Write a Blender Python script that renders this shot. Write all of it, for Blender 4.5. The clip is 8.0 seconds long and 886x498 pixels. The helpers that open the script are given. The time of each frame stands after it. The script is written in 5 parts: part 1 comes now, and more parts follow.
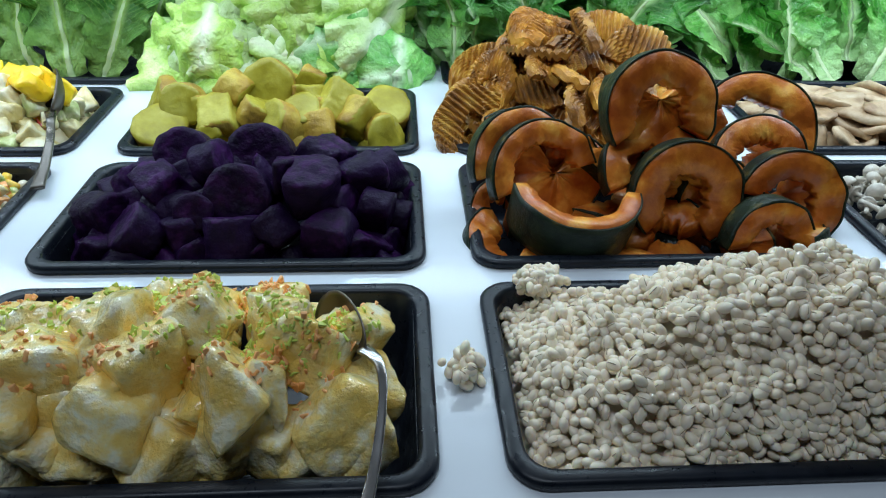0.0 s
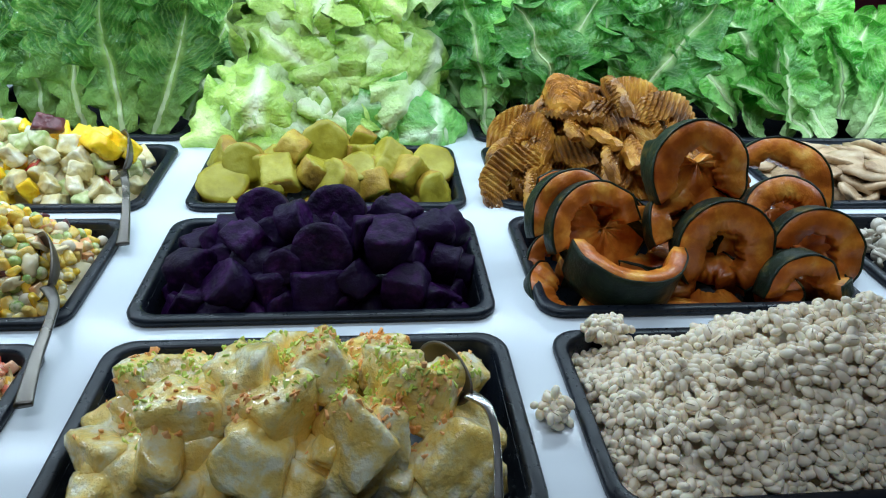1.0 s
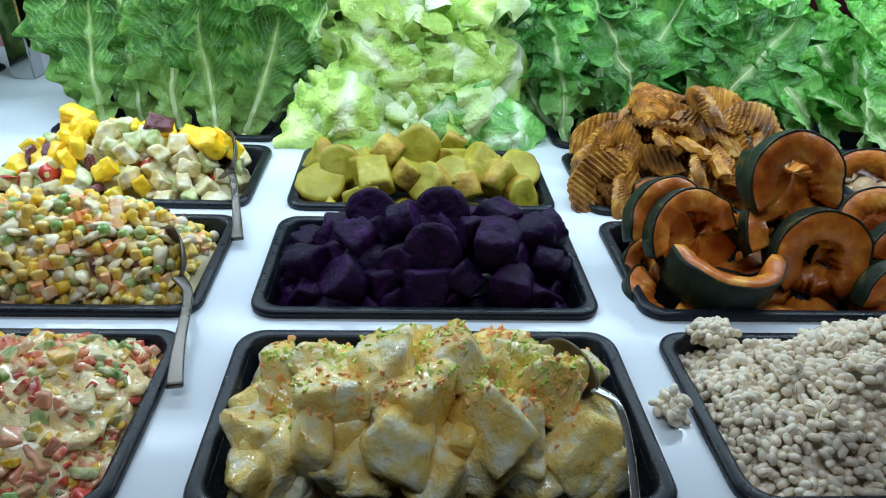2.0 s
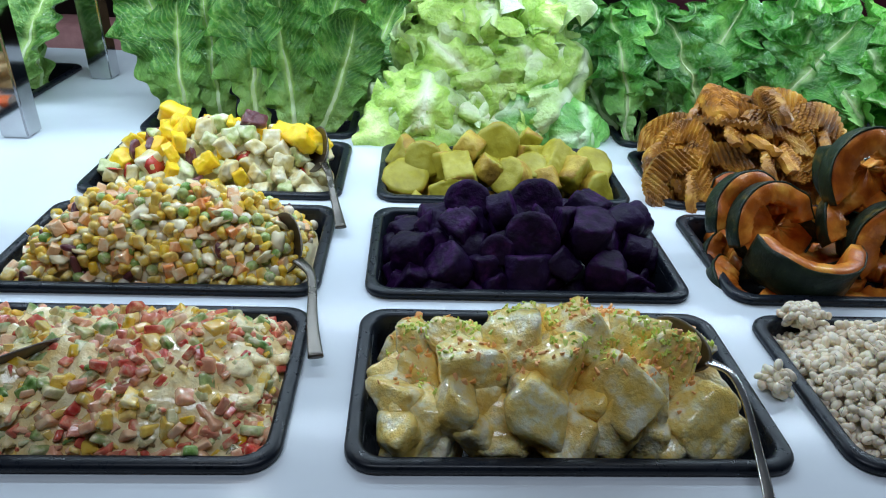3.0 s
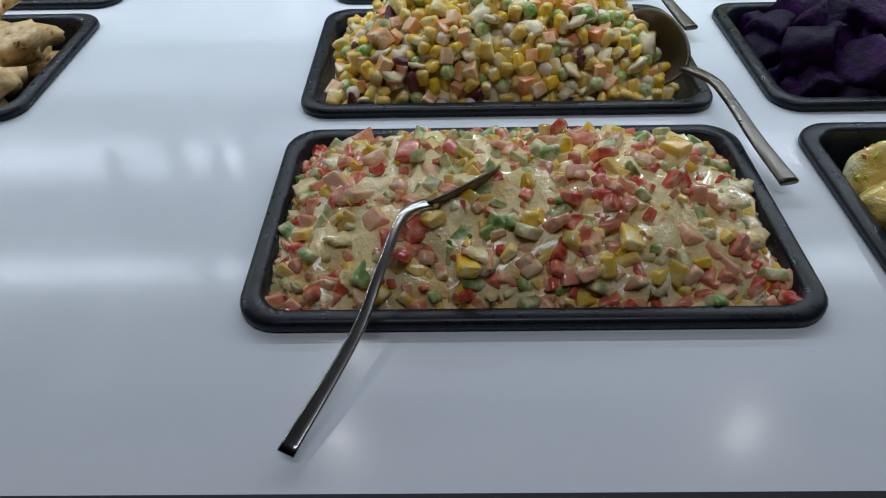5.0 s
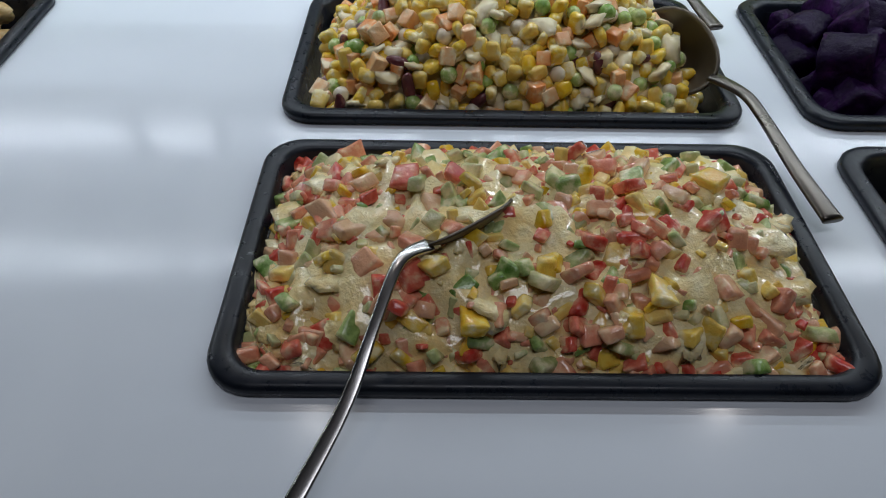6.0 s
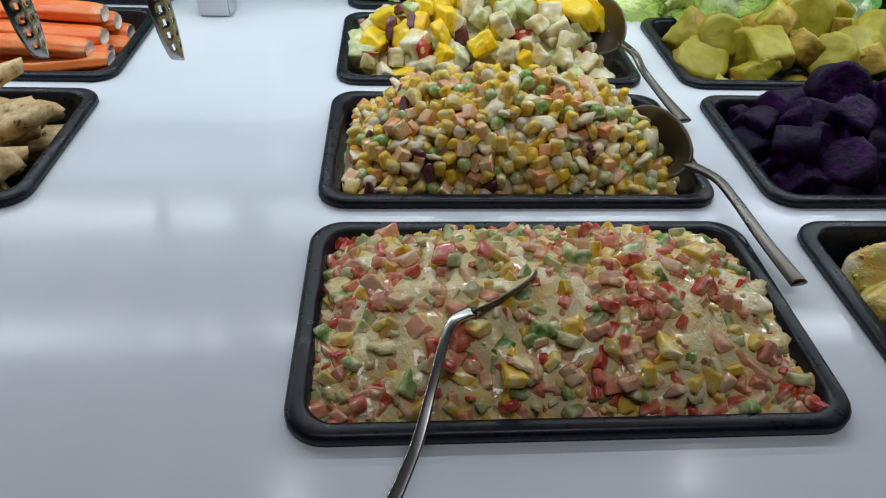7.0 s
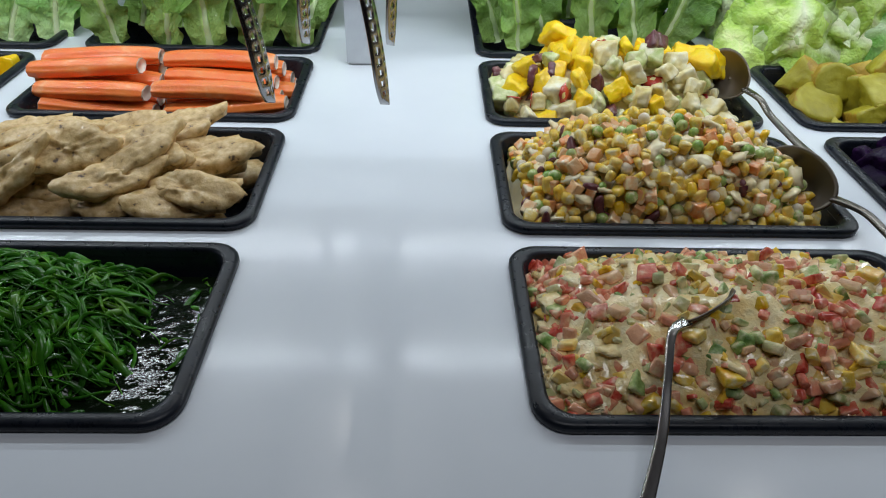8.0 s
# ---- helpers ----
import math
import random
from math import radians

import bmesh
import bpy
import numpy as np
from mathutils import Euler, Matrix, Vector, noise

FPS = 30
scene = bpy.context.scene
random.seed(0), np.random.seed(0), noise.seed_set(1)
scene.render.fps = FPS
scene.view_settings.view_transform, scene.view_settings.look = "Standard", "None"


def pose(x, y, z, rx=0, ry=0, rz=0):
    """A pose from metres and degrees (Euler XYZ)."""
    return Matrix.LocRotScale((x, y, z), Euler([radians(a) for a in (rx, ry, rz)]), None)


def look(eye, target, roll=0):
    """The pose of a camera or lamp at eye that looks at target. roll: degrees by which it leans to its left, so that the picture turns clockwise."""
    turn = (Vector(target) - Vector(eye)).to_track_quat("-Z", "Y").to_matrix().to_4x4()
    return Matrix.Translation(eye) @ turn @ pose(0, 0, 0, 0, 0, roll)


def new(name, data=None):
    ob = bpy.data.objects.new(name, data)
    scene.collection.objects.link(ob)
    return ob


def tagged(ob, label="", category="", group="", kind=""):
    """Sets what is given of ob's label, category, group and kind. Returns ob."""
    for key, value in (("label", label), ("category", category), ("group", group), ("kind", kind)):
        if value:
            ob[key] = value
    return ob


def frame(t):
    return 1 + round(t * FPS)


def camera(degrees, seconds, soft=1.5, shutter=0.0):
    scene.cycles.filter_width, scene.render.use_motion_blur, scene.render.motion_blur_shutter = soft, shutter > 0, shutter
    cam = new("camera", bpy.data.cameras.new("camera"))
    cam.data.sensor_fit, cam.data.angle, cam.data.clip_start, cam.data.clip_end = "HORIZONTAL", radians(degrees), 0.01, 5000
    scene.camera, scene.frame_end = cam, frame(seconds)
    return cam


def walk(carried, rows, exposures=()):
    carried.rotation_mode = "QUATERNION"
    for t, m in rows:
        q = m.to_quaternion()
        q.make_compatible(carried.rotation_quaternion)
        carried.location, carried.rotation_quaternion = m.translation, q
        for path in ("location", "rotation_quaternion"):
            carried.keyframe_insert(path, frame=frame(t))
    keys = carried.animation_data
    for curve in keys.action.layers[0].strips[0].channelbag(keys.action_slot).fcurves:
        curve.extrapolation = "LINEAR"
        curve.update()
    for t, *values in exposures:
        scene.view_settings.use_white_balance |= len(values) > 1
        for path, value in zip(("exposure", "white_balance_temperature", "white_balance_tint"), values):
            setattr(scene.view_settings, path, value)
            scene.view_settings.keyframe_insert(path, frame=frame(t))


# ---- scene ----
cam = camera(67.5, 8.0, soft=1.1)
PATH = [
    (0, (0.261, -0.357, 0.274), (0.387, 1.298, -0.842), 1.8),
    (0.5, (0.223, -0.368, 0.295), (0.403, 1.32, -0.763), 2.0),
    (1, (0.185, -0.383, 0.305), (0.389, 1.328, -0.711), 2.8),
    (1.5, (0.15, -0.389, 0.307), (0.323, 1.331, -0.7), 2.7),
    (2.8, (0.057, -0.426, 0.314), (0.138, 1.303, -0.688), 3.3),
    (3, (0.037, -0.434, 0.31), (0.138, 1.3, -0.682), 2.9),
    (3.5, (-0.018, -0.445, 0.314), (0.043, 1.303, -0.658), 1.9),
    (4, (-0.088, -0.442, 0.306), (0.046, 1.302, -0.664), 3.6),
    (4.5, (-0.163, -0.416, 0.273), (-0.164, 1.204, -0.901), 0.1),
    (4.7, (-0.194, -0.393, 0.251), (-0.219, 1.15, -1.02), -1.5),
    (5.8, (-0.226, -0.304, 0.229), (-0.247, 1.084, -1.211), 0.1),
    (6, (-0.223, -0.302, 0.232), (-0.197, 1.085, -1.208), 1.4),
    (6.5, (-0.231, -0.311, 0.244), (-0.092, 1.146, -1.12), 4.0),
    (7, (-0.262, -0.339, 0.266), (-0.125, 1.193, -1.013), 3.0),
    (7.5, (-0.313, -0.363, 0.272), (-0.244, 1.21, -0.961), 1.9),
    (8, (-0.375, -0.385, 0.288), (-0.32, 1.221, -0.903), 1.8),
]
walk(cam, [(t, look(eye, target, roll)) for t, eye, target, roll in PATH],
     exposures=[(0, 0.0, 5650, 6), (1.5, -0.04, 5640, 6), (3.5, -0.19, 5730, 11), (4.5, -0.48, 6090, 14), (6.5, -0.60, 6380, 16), (8, -0.54, 6500, 14)])

# ---- light ----
world = bpy.data.worlds.new("room_air")
scene.world = world
world.use_nodes = True
world.node_tree.nodes["Background"].inputs[0].default_value = (0.55, 0.62, 0.75, 1)
world.node_tree.nodes["Background"].inputs[1].default_value = 0.05
scene.view_settings.exposure = 0.0


def area_lamp(name, m, sx, sy, watts, colour):
    lamp = bpy.data.lights.new(name, "AREA")
    lamp.shape, lamp.size, lamp.size_y, lamp.energy, lamp.color = "RECTANGLE", sx, sy, watts, colour
    ob = new(name, lamp)
    ob.matrix_world = m
    return ob


COOL = (0.84, 0.955, 1.0)
area_lamp("led_strip_lamp", pose(-0.1, 0.23, 0.345, 4, 0, 0), 3.0, 0.014, 6.6, COOL)
area_lamp("led_strip_lamp", pose(-0.1, 0.53, 0.388, 2, 0, 0), 3.0, 0.014, 7.8, COOL)
# Added fill, no visible source: lifts the front of the counter.
area_lamp("ceiling_lamp", pose(-0.1, -0.6, 2.28), 1.6, 0.4, 15, (0.92, 0.96, 1.0))


for dx, dy in ((1.01, 1.17), (-0.70, 1.12), (-0.68, 1.64)):
    area_lamp("downlight_lamp", pose(dx, dy, 2.268), 0.035, 0.035, 2.0, (1.0, 0.97, 0.9))


# ---- materials ----
def mat_base(name, rough=0.5, metal=0.0, coat=0.0):
    m = bpy.data.materials.new(name)
    m.use_nodes = True
    nt = m.node_tree
    b = nt.nodes["Principled BSDF"]
    b.inputs["Roughness"].default_value, b.inputs["Metallic"].default_value = rough, metal
    b.inputs["Coat Weight"].default_value = coat
    return m, nt, b


def node(nt, kind, **sockets):
    n = nt.nodes.new(kind)
    for k, v in sockets.items():
        n.inputs[k.replace("_", " ")].default_value = v
    return n


def noise_tex(nt, scale, detail=4.0, rough=0.55, coords="Object"):
    tc = nt.nodes.new("ShaderNodeTexCoord")
    n = node(nt, "ShaderNodeTexNoise", Scale=scale, Detail=detail, Roughness=rough)
    if coords == "World":
        g = nt.nodes.new("ShaderNodeNewGeometry")
        nt.links.new(g.outputs["Position"], n.inputs["Vector"])
    else:
        nt.links.new(tc.outputs[coords], n.inputs["Vector"])
    return n


def ramp(nt, src, stops):
    r = nt.nodes.new("ShaderNodeValToRGB")
    e = r.color_ramp.elements
    while len(e) < len(stops):
        e.new(0.5)
    for k, (p, c) in zip(e, stops):
        k.position, k.color = p, (*c, 1)
    nt.links.new(src, r.inputs[0])
    return r


def bump(nt, b, src, strength, dist=0.001):
    n = node(nt, "ShaderNodeBump", Strength=strength, Distance=dist)
    nt.links.new(src, n.inputs["Height"])
    nt.links.new(n.outputs[0], b.inputs["Normal"])
    return n


def food(name, stops, scale=60, rough=0.45, coat=0.0, sss=0.0, bumps=0.5, bump_scale=220, vary=0.25, dist=0.0012, spec=0.5, dressed=0.0):
    """A mottled food surface: colour from noise, tone varied from piece to piece, fine relief."""
    m, nt, b = mat_base(name, rough, 0.0, coat)
    b.inputs["Specular IOR Level"].default_value = spec
    n = noise_tex(nt, scale, coords="World")
    r = ramp(nt, n.outputs["Fac"], stops)
    info = nt.nodes.new("ShaderNodeObjectInfo")
    geo = nt.nodes.new("ShaderNodeNewGeometry")
    add = nt.nodes.new("ShaderNodeMath")
    add.operation = "ADD"
    nt.links.new(info.outputs["Random"], add.inputs[0])
    nt.links.new(geo.outputs["Random Per Island"], add.inputs[1])
    mr = node(nt, "ShaderNodeMapRange", From_Min=0.0, From_Max=2.0, To_Min=1 - vary, To_Max=1 + vary)
    nt.links.new(add.outputs[0], mr.inputs["Value"])
    hsv = nt.nodes.new("ShaderNodeHueSaturation")
    nt.links.new(mr.outputs[0], hsv.inputs["Value"])
    nt.links.new(r.outputs[0], hsv.inputs["Color"])
    tone = hsv.outputs[0]
    if dressed:  # some pieces lie under more dressing than others
        fr = nt.nodes.new("ShaderNodeMath")
        fr.operation = "FRACT"
        nt.links.new(add.outputs[0], fr.inputs[0])
        cover = node(nt, "ShaderNodeMapRange", From_Min=0.15, From_Max=1.0, To_Min=0.0, To_Max=dressed)
        nt.links.new(fr.outputs[0], cover.inputs["Value"])
        mix = nt.nodes.new("ShaderNodeMix")
        mix.data_type = "RGBA"
        nt.links.new(cover.outputs[0], mix.inputs[0])
        nt.links.new(tone, mix.inputs[6])
        mix.inputs[7].default_value = (0.93, 0.76, 0.44, 1)
        tone = mix.outputs[2]
    nt.links.new(tone, b.inputs["Base Color"])
    f = noise_tex(nt, bump_scale, 5.0, 0.6, "World")
    bump(nt, b, f.outputs["Fac"], bumps, dist)
    if sss:
        b.inputs["Subsurface Weight"].default_value = sss
        b.inputs["Subsurface Radius"].default_value = (0.004, 0.003, 0.0015)
    return m


def counter_material():
    m, nt, b = mat_base("white_solid_surface", 0.12)
    b.inputs["Specular IOR Level"].default_value = 0.29
    n = noise_tex(nt, 5.0, 6.0, 0.6, "World")
    r = ramp(nt, n.outputs["Fac"], [(0.3, (0.71, 0.76, 0.82)), (0.7, (0.77, 0.815, 0.87))])
    nt.links.new(r.outputs[0], b.inputs["Base Color"])
    s = noise_tex(nt, 28.0, 6.0, 0.7, "World")
    rr = node(nt, "ShaderNodeMapRange", From_Min=0.3, From_Max=0.75, To_Min=0.12, To_Max=0.21)
    nt.links.new(s.outputs["Fac"], rr.inputs["Value"])
    nt.links.new(rr.outputs[0], b.inputs["Roughness"])
    w = noise_tex(nt, 18.0, 2.0, 0.4, "World")
    bump(nt, b, w.outputs["Fac"], 0.04, 0.002)
    return m


def tray_material():
    m, nt, b = mat_base("black_melamine", 0.35)
    b.inputs["Specular IOR Level"].default_value = 0.3
    n = noise_tex(nt, 40.0, 5.0, 0.6, "World")
    r = ramp(nt, n.outputs["Fac"], [(0.35, (0.006, 0.008, 0.013)), (0.75, (0.014, 0.018, 0.028))])
    nt.links.new(r.outputs[0], b.inputs["Base Color"])
    s = noise_tex(nt, 140.0, 5.0, 0.7, "World")
    rr = node(nt, "ShaderNodeMapRange", From_Min=0.35, From_Max=0.75, To_Min=0.24, To_Max=0.5)
    nt.links.new(s.outputs["Fac"], rr.inputs["Value"])
    nt.links.new(rr.outputs[0], b.inputs["Roughness"])
    return m


def steel_material(name, tint, rough):
    m, nt, b = mat_base(name, rough, 1.0)
    n = noise_tex(nt, 22.0, 4.0, 0.55, "World")
    r = ramp(nt, n.outputs["Fac"], [(0.35, tuple(0.8 * c for c in tint)), (0.7, tint)])
    nt.links.new(r.outputs[0], b.inputs["Base Color"])
    rr = node(nt, "ShaderNodeMapRange", From_Min=0.3, From_Max=0.75, To_Min=rough * 0.85, To_Max=rough * 1.2)
    nt.links.new(n.outputs["Fac"], rr.inputs["Value"])
    nt.links.new(rr.outputs[0], b.inputs["Roughness"])
    return m


M_COUNTER, M_TRAY = counter_material(), tray_material()
M_STEEL = steel_material("stainless_steel", (0.50, 0.49, 0.48), 0.22)
# One dark tint holds both food smears and the shade inside the bowl.
M_BOWL = steel_material("smeared_spoon_steel", (0.17, 0.145, 0.12), 0.45)


# ---- tools for building ----
def part(name, bm, material, parent=None, label="", smooth=True):
    me = bpy.data.meshes.new(name)
    bm.to_mesh(me)
    bm.free()
    return part_mesh(name, me, material, parent, label, smooth)


def part_mesh(name, me, material, parent=None, label="", smooth=True):
    if material and not me.materials:
        me.materials.append(material)
    if smooth:
        me.shade_smooth()
    ob = new(name, me)
    if parent:
        ob.parent = parent
    if label:
        ob["label"] = label
    return ob


def mesh_of(name, verts, faces, material=None, smooth=True):
    me = bpy.data.meshes.new(name)
    me.from_pydata([tuple(v) for v in verts], [], [tuple(f) for f in faces])
    if material:
        me.materials.append(material)
    if smooth:
        me.shade_smooth()
    me.update()
    return me


def group_thing(name, x, y, z, label, category, group="", kind=""):
    e = new(name)
    e.empty_display_size = 0.02
    e.location = (x, y, z)
    return tagged(e, label, category, group, kind)


def ico(level):
    bm = bmesh.new()
    bmesh.ops.create_icosphere(bm, subdivisions=level, radius=1.0)
    v = np.array([p.co[:] for p in bm.verts])
    f = [[q.index for q in p.verts] for p in bm.faces]
    bm.free()
    return v, f


ICO = {n: ico(n) for n in (1, 2, 3, 4, 5, 6)}


def wobble(v, scale, amount, seed):
    off = Vector((seed * 7.31, seed * 3.17, seed * 1.73))
    return np.array([noise.fractal(Vector(p) * scale + off, 1.0, 2.0, 3) for p in v]) * amount


def chunk_arrays(planes, level=4, p=16, tube=None, lump=0.0, lump_scale=40, seed=0):
    """A rounded solid bounded by planes (normal, distance) and, if given, a round side of that radius."""
    d, f = ICO[level]
    s = np.zeros(len(d))
    for n, dist in planes:
        n = np.array(n, float) / np.linalg.norm(n)
        s += (np.maximum(d @ n, 0) / dist) ** p
    if tube:
        s += (np.hypot(d[:, 0] / tube[0], d[:, 1] / tube[1])) ** p
    v = d * (s ** (-1.0 / p))[:, None]
    if lump:
        v = v + d * wobble(v, lump_scale, lump, seed)[:, None]
    return v, f


def skin_faces(me, tube, skin):
    """Gives the round side of a cut root its skin; the cut faces keep the first material."""
    me.materials.append(skin)
    for f in me.polygons:
        n, c = f.normal, f.center
        side = Vector((c.x / tube ** 2, c.y, 0))
        if side.length > 0.1 and n.dot(side.normalized()) > 0.90 and math.hypot(c.x, c.y) > 0.84:
            f.material_index = 1


def box_planes(a, b, c):
    return [((1, 0, 0), a), ((-1, 0, 0), a), ((0, 1, 0), b), ((0, -1, 0), b), ((0, 0, 1), c), ((0, 0, -1), c)]


def crisp_box(a, b, c, seed, bev=0.22, skew=0.12):
    """A small cut piece with narrow bevelled edges, slightly out of true."""
    r = random.Random(seed)
    bm = bmesh.new()
    bmesh.ops.create_cube(bm, size=2.0)
    for v in bm.verts:
        v.co = Vector((v.co.x * a * (1 + r.gauss(0, skew)), v.co.y * b * (1 + r.gauss(0, skew)), v.co.z * c * (1 + r.gauss(0, skew))))
    bmesh.ops.bevel(bm, geom=bm.edges[:], offset=bev * min(a, b, c), segments=2, affect="EDGES", profile=0.6)
    bmesh.ops.triangulate(bm, faces=bm.faces[:])
    v, f = np.array([q.co[:] for q in bm.verts]), [[q.index for q in g.verts] for g in bm.faces]
    bm.free()
    return v, f


def rot(rng, tilt=180):
    return Euler((radians(rng.uniform(-tilt, tilt)), radians(rng.uniform(-tilt, tilt)), rng.uniform(0, 6.283))).to_matrix()


def scatter_mesh(name, shapes, spots, material):
    """Many small pieces joined into one mesh. shapes: (verts, faces); spots: (shape, place, turn, scale)."""
    vs, fs, base = [], [], 0
    for k, place, turn, scale in spots:
        v, f = shapes[k]
        vs.append((v * scale) @ np.array(turn).T + np.array(place))
        fs.append(np.array(f) + base)
        base += len(v)
    vs = np.concatenate(vs)
    faces = [r for f in fs for r in f.tolist()]
    return mesh_of(name, vs.tolist(), faces, material)


# ---- the counter ----
COLS = {"Z": -1.096, "A": -0.783, "B": -0.316, "C": 0.0, "D": 0.312, "E": 0.624}
ROWS = {1: (-0.162, 0.163), 2: (0.0215, 0.162), 3: (0.2045, 0.162), 4: (0.388, 0.30)}
TRAY_W = 0.279
COUNTER = (-1.7, 1.6, -0.24, 0.81)


def counter():
    """The white top with a cut-out for every tray: a lattice of blocks is filled wherever no tray sits."""
    x0, x1, y0, y1 = COUNTER
    xs = sorted([x0, x1] + [c + e for c in COLS.values() for e in (0.010, TRAY_W - 0.010)])
    ys = sorted([y0, y1] + [r[0] + e for r in ROWS.values() for e in (0.010, r[1] - 0.010)])
    bm = bmesh.new()
    grid = [[bm.verts.new((x, y, 0)) for y in ys] for x in xs]
    for i in range(len(xs) - 1):
        for j in range(len(ys) - 1):
            if i % 2 == 1 and j % 2 == 1:
                continue
            bm.faces.new((grid[i][j], grid[i + 1][j], grid[i + 1][j + 1], grid[i][j + 1]))
    r = bmesh.ops.extrude_face_region(bm, geom=bm.faces[:])
    bmesh.ops.translate(bm, verts=[v for v in r["geom"] if isinstance(v, bmesh.types.BMVert)], vec=(0, 0, -0.035))
    bmesh.ops.recalc_face_normals(bm, faces=bm.faces[:])
    return part("counter_top", bm, M_COUNTER, smooth=False)


top = tagged(counter(), "glossy white solid-surface salad bar top with inset trays", "counter", kind="structure")
bm = bmesh.new()
bmesh.ops.create_cube(bm, size=1.0, matrix=Matrix.Translation((-0.05, 0.285, -0.505)) @ Matrix.Diagonal((3.2, 0.98, 0.87, 1)))
M_APRON = food("brown_laminate", [(0.3, (0.10, 0.06, 0.035)), (0.7, (0.16, 0.10, 0.06))], 12, 0.5)
apron = tagged(part("counter_base", bm, M_APRON, smooth=False), "brown laminate base below the salad bar top", "counter", kind="structure")


def ring(hx, hy, r, z, n=7):
    pts = []
    for cx, cy, a0 in ((hx - r, hy - r, 0), (-hx + r, hy - r, 90), (-hx + r, -hy + r, 180), (hx - r, -hy + r, 270)):
        for k in range(n):
            a = radians(a0 + 90 * k / (n - 1))
            pts.append((cx + r * math.cos(a), cy + r * math.sin(a), z))
    return pts


def tray_mesh(w, d, deep=0.046):
    """A deep tray with a rounded flange: rings from the outer underside over the rim and down to the bottom."""
    hx, hy = w / 2, d / 2
    steps = [(0.011, 0.014, 0.0), (0.004, 0.018, 0.0006), (0.0, 0.020, 0.0012), (0.0, 0.020, 0.0045), (0.0012, 0.0195, 0.0062), (0.003, 0.019, 0.0068),
             (0.0075, 0.017, 0.0068), (0.0092, 0.016, 0.006), (0.0102, 0.0155, 0.004), (0.0125, 0.014, -0.012), (0.0175, 0.012, -deep + 0.008),
             (0.021, 0.010, -deep + 0.002), (0.027, 0.007, -deep)]
    n, out = 28, []
    for name, some in (("rim", steps[:10]), ("basin", steps[9:])):
        vs, fs = [], []
        for inset, r, z in some:
            vs += ring(hx - inset, hy - inset, r, z)
        for k in range(len(some) - 1):
            for i in range(n):
                j = (i + 1) % n
                fs.append((k * n + i, k * n + j, (k + 1) * n + j, (k + 1) * n + i))
        if name == "basin":
            fs.append(tuple((len(some) - 1) * n + i for i in range(n)))
        out.append(mesh_of(name, vs, fs, M_TRAY))
    return out


TRAY_OF = {}
TRAY_MESH = {r: tray_mesh(TRAY_W, ROWS[r][1]) for r in ROWS}
HOLDS = {"A1": "seaweed salad", "A2": "sliced chicken", "A3": "crab sticks", "A4": "romaine", "B1": "pepper salad", "B2": "corn salad", "B3": "fruit salad",
         "B4": "romaine leaves", "C1": "potato salad", "C2": "purple sweet potato", "C3": "yellow sweet potato", "C4": "iceberg lettuce", "D1": "pearl barley",
         "D2": "steamed pumpkin", "D3": "crinkle-cut pumpkin", "D4": "green leaf lettuce", "E1": "beans", "E2": "white mushrooms", "E3": "sliced mushrooms",
         "E4": "baby romaine", "Z3": "mango pieces", "Z4": "lettuce"}
for key, what in HOLDS.items():
    c, r = COLS[key[0]], ROWS[int(key[1])]
    ob = group_thing("food_tray", c + TRAY_W / 2, r[0] + r[1] / 2, 0, "", "")
    for me in TRAY_MESH[int(key[1])]:
        part_mesh(me.name.split(".")[0], me, None, ob)
    TRAY_OF[key] = (c + TRAY_W / 2, r[0] + r[1] / 2)
    tagged(ob, "black plastic tray set into the counter holding " + what, "tray", "salad bar trays")


# ---- the room ----
M_FLOOR = food("dark_floor_tile", [(0.3, (0.05, 0.045, 0.04)), (0.7, (0.09, 0.08, 0.07))], 3, 0.35, bumps=0.1)
M_WALL = food("dark_wall_paint", [(0.3, (0.035, 0.02, 0.018)), (0.7, (0.06, 0.035, 0.03))], 2, 0.6, bumps=0.2)
M_CEIL = food("grey_ceiling_paint", [(0.3, (0.25, 0.25, 0.26)), (0.7, (0.32, 0.32, 0.33))], 2, 0.8, bumps=0.1)


def slab(name, lo, hi, material, label, category):
    bm = bmesh.new()
    lo, hi = Vector(lo), Vector(hi)
    s = hi - lo
    bmesh.ops.create_cube(bm, size=1.0, matrix=Matrix.Translation((lo + hi) / 2) @ Matrix.Diagonal((*s, 1)))
    return tagged(part(name, bm, material, smooth=False), label, category, kind="structure")


slab("floor", (-4, -3, -1.0), (4, 3.6, -0.94), M_FLOOR, "dark tiled floor of the dining room", "floor")
slab("wall_north", (-4, 3.6, -1.0), (4, 3.75, 2.3), M_WALL, "dark brown wall behind the dining seats", "wall")
slab("wall_south", (-4, -3.15, -1.0), (4, -3.0, 2.3), M_WALL, "dark brown wall behind the camera", "wall")
slab("wall_east", (4, -3, -1.0), (4.15, 3.6, 2.3), M_WALL, "dark brown side wall", "wall")
slab("wall_west", (-4.15, -3, -1.0), (-4, 3.6, 2.3), M_WALL, "dark brown side wall", "wall")
for dx, dy in ((1.01, 1.17), (-0.70, 1.12), (-0.68, 1.64)):
    bm = bmesh.new()
    bmesh.ops.create_cone(bm, cap_ends=True, segments=24, radius1=0.062, radius2=0.056, depth=0.026, matrix=Matrix.Translation((dx, dy, 2.286)))
    tagged(part("ceiling_downlight", bm, M_CEIL, smooth=False), "small round recessed downlight in the grey ceiling", "downlight", "ceiling downlights")
slab("ceiling", (-4, -3, 2.3), (4, 3.6, 2.4), M_CEIL, "plain grey ceiling", "ceiling")

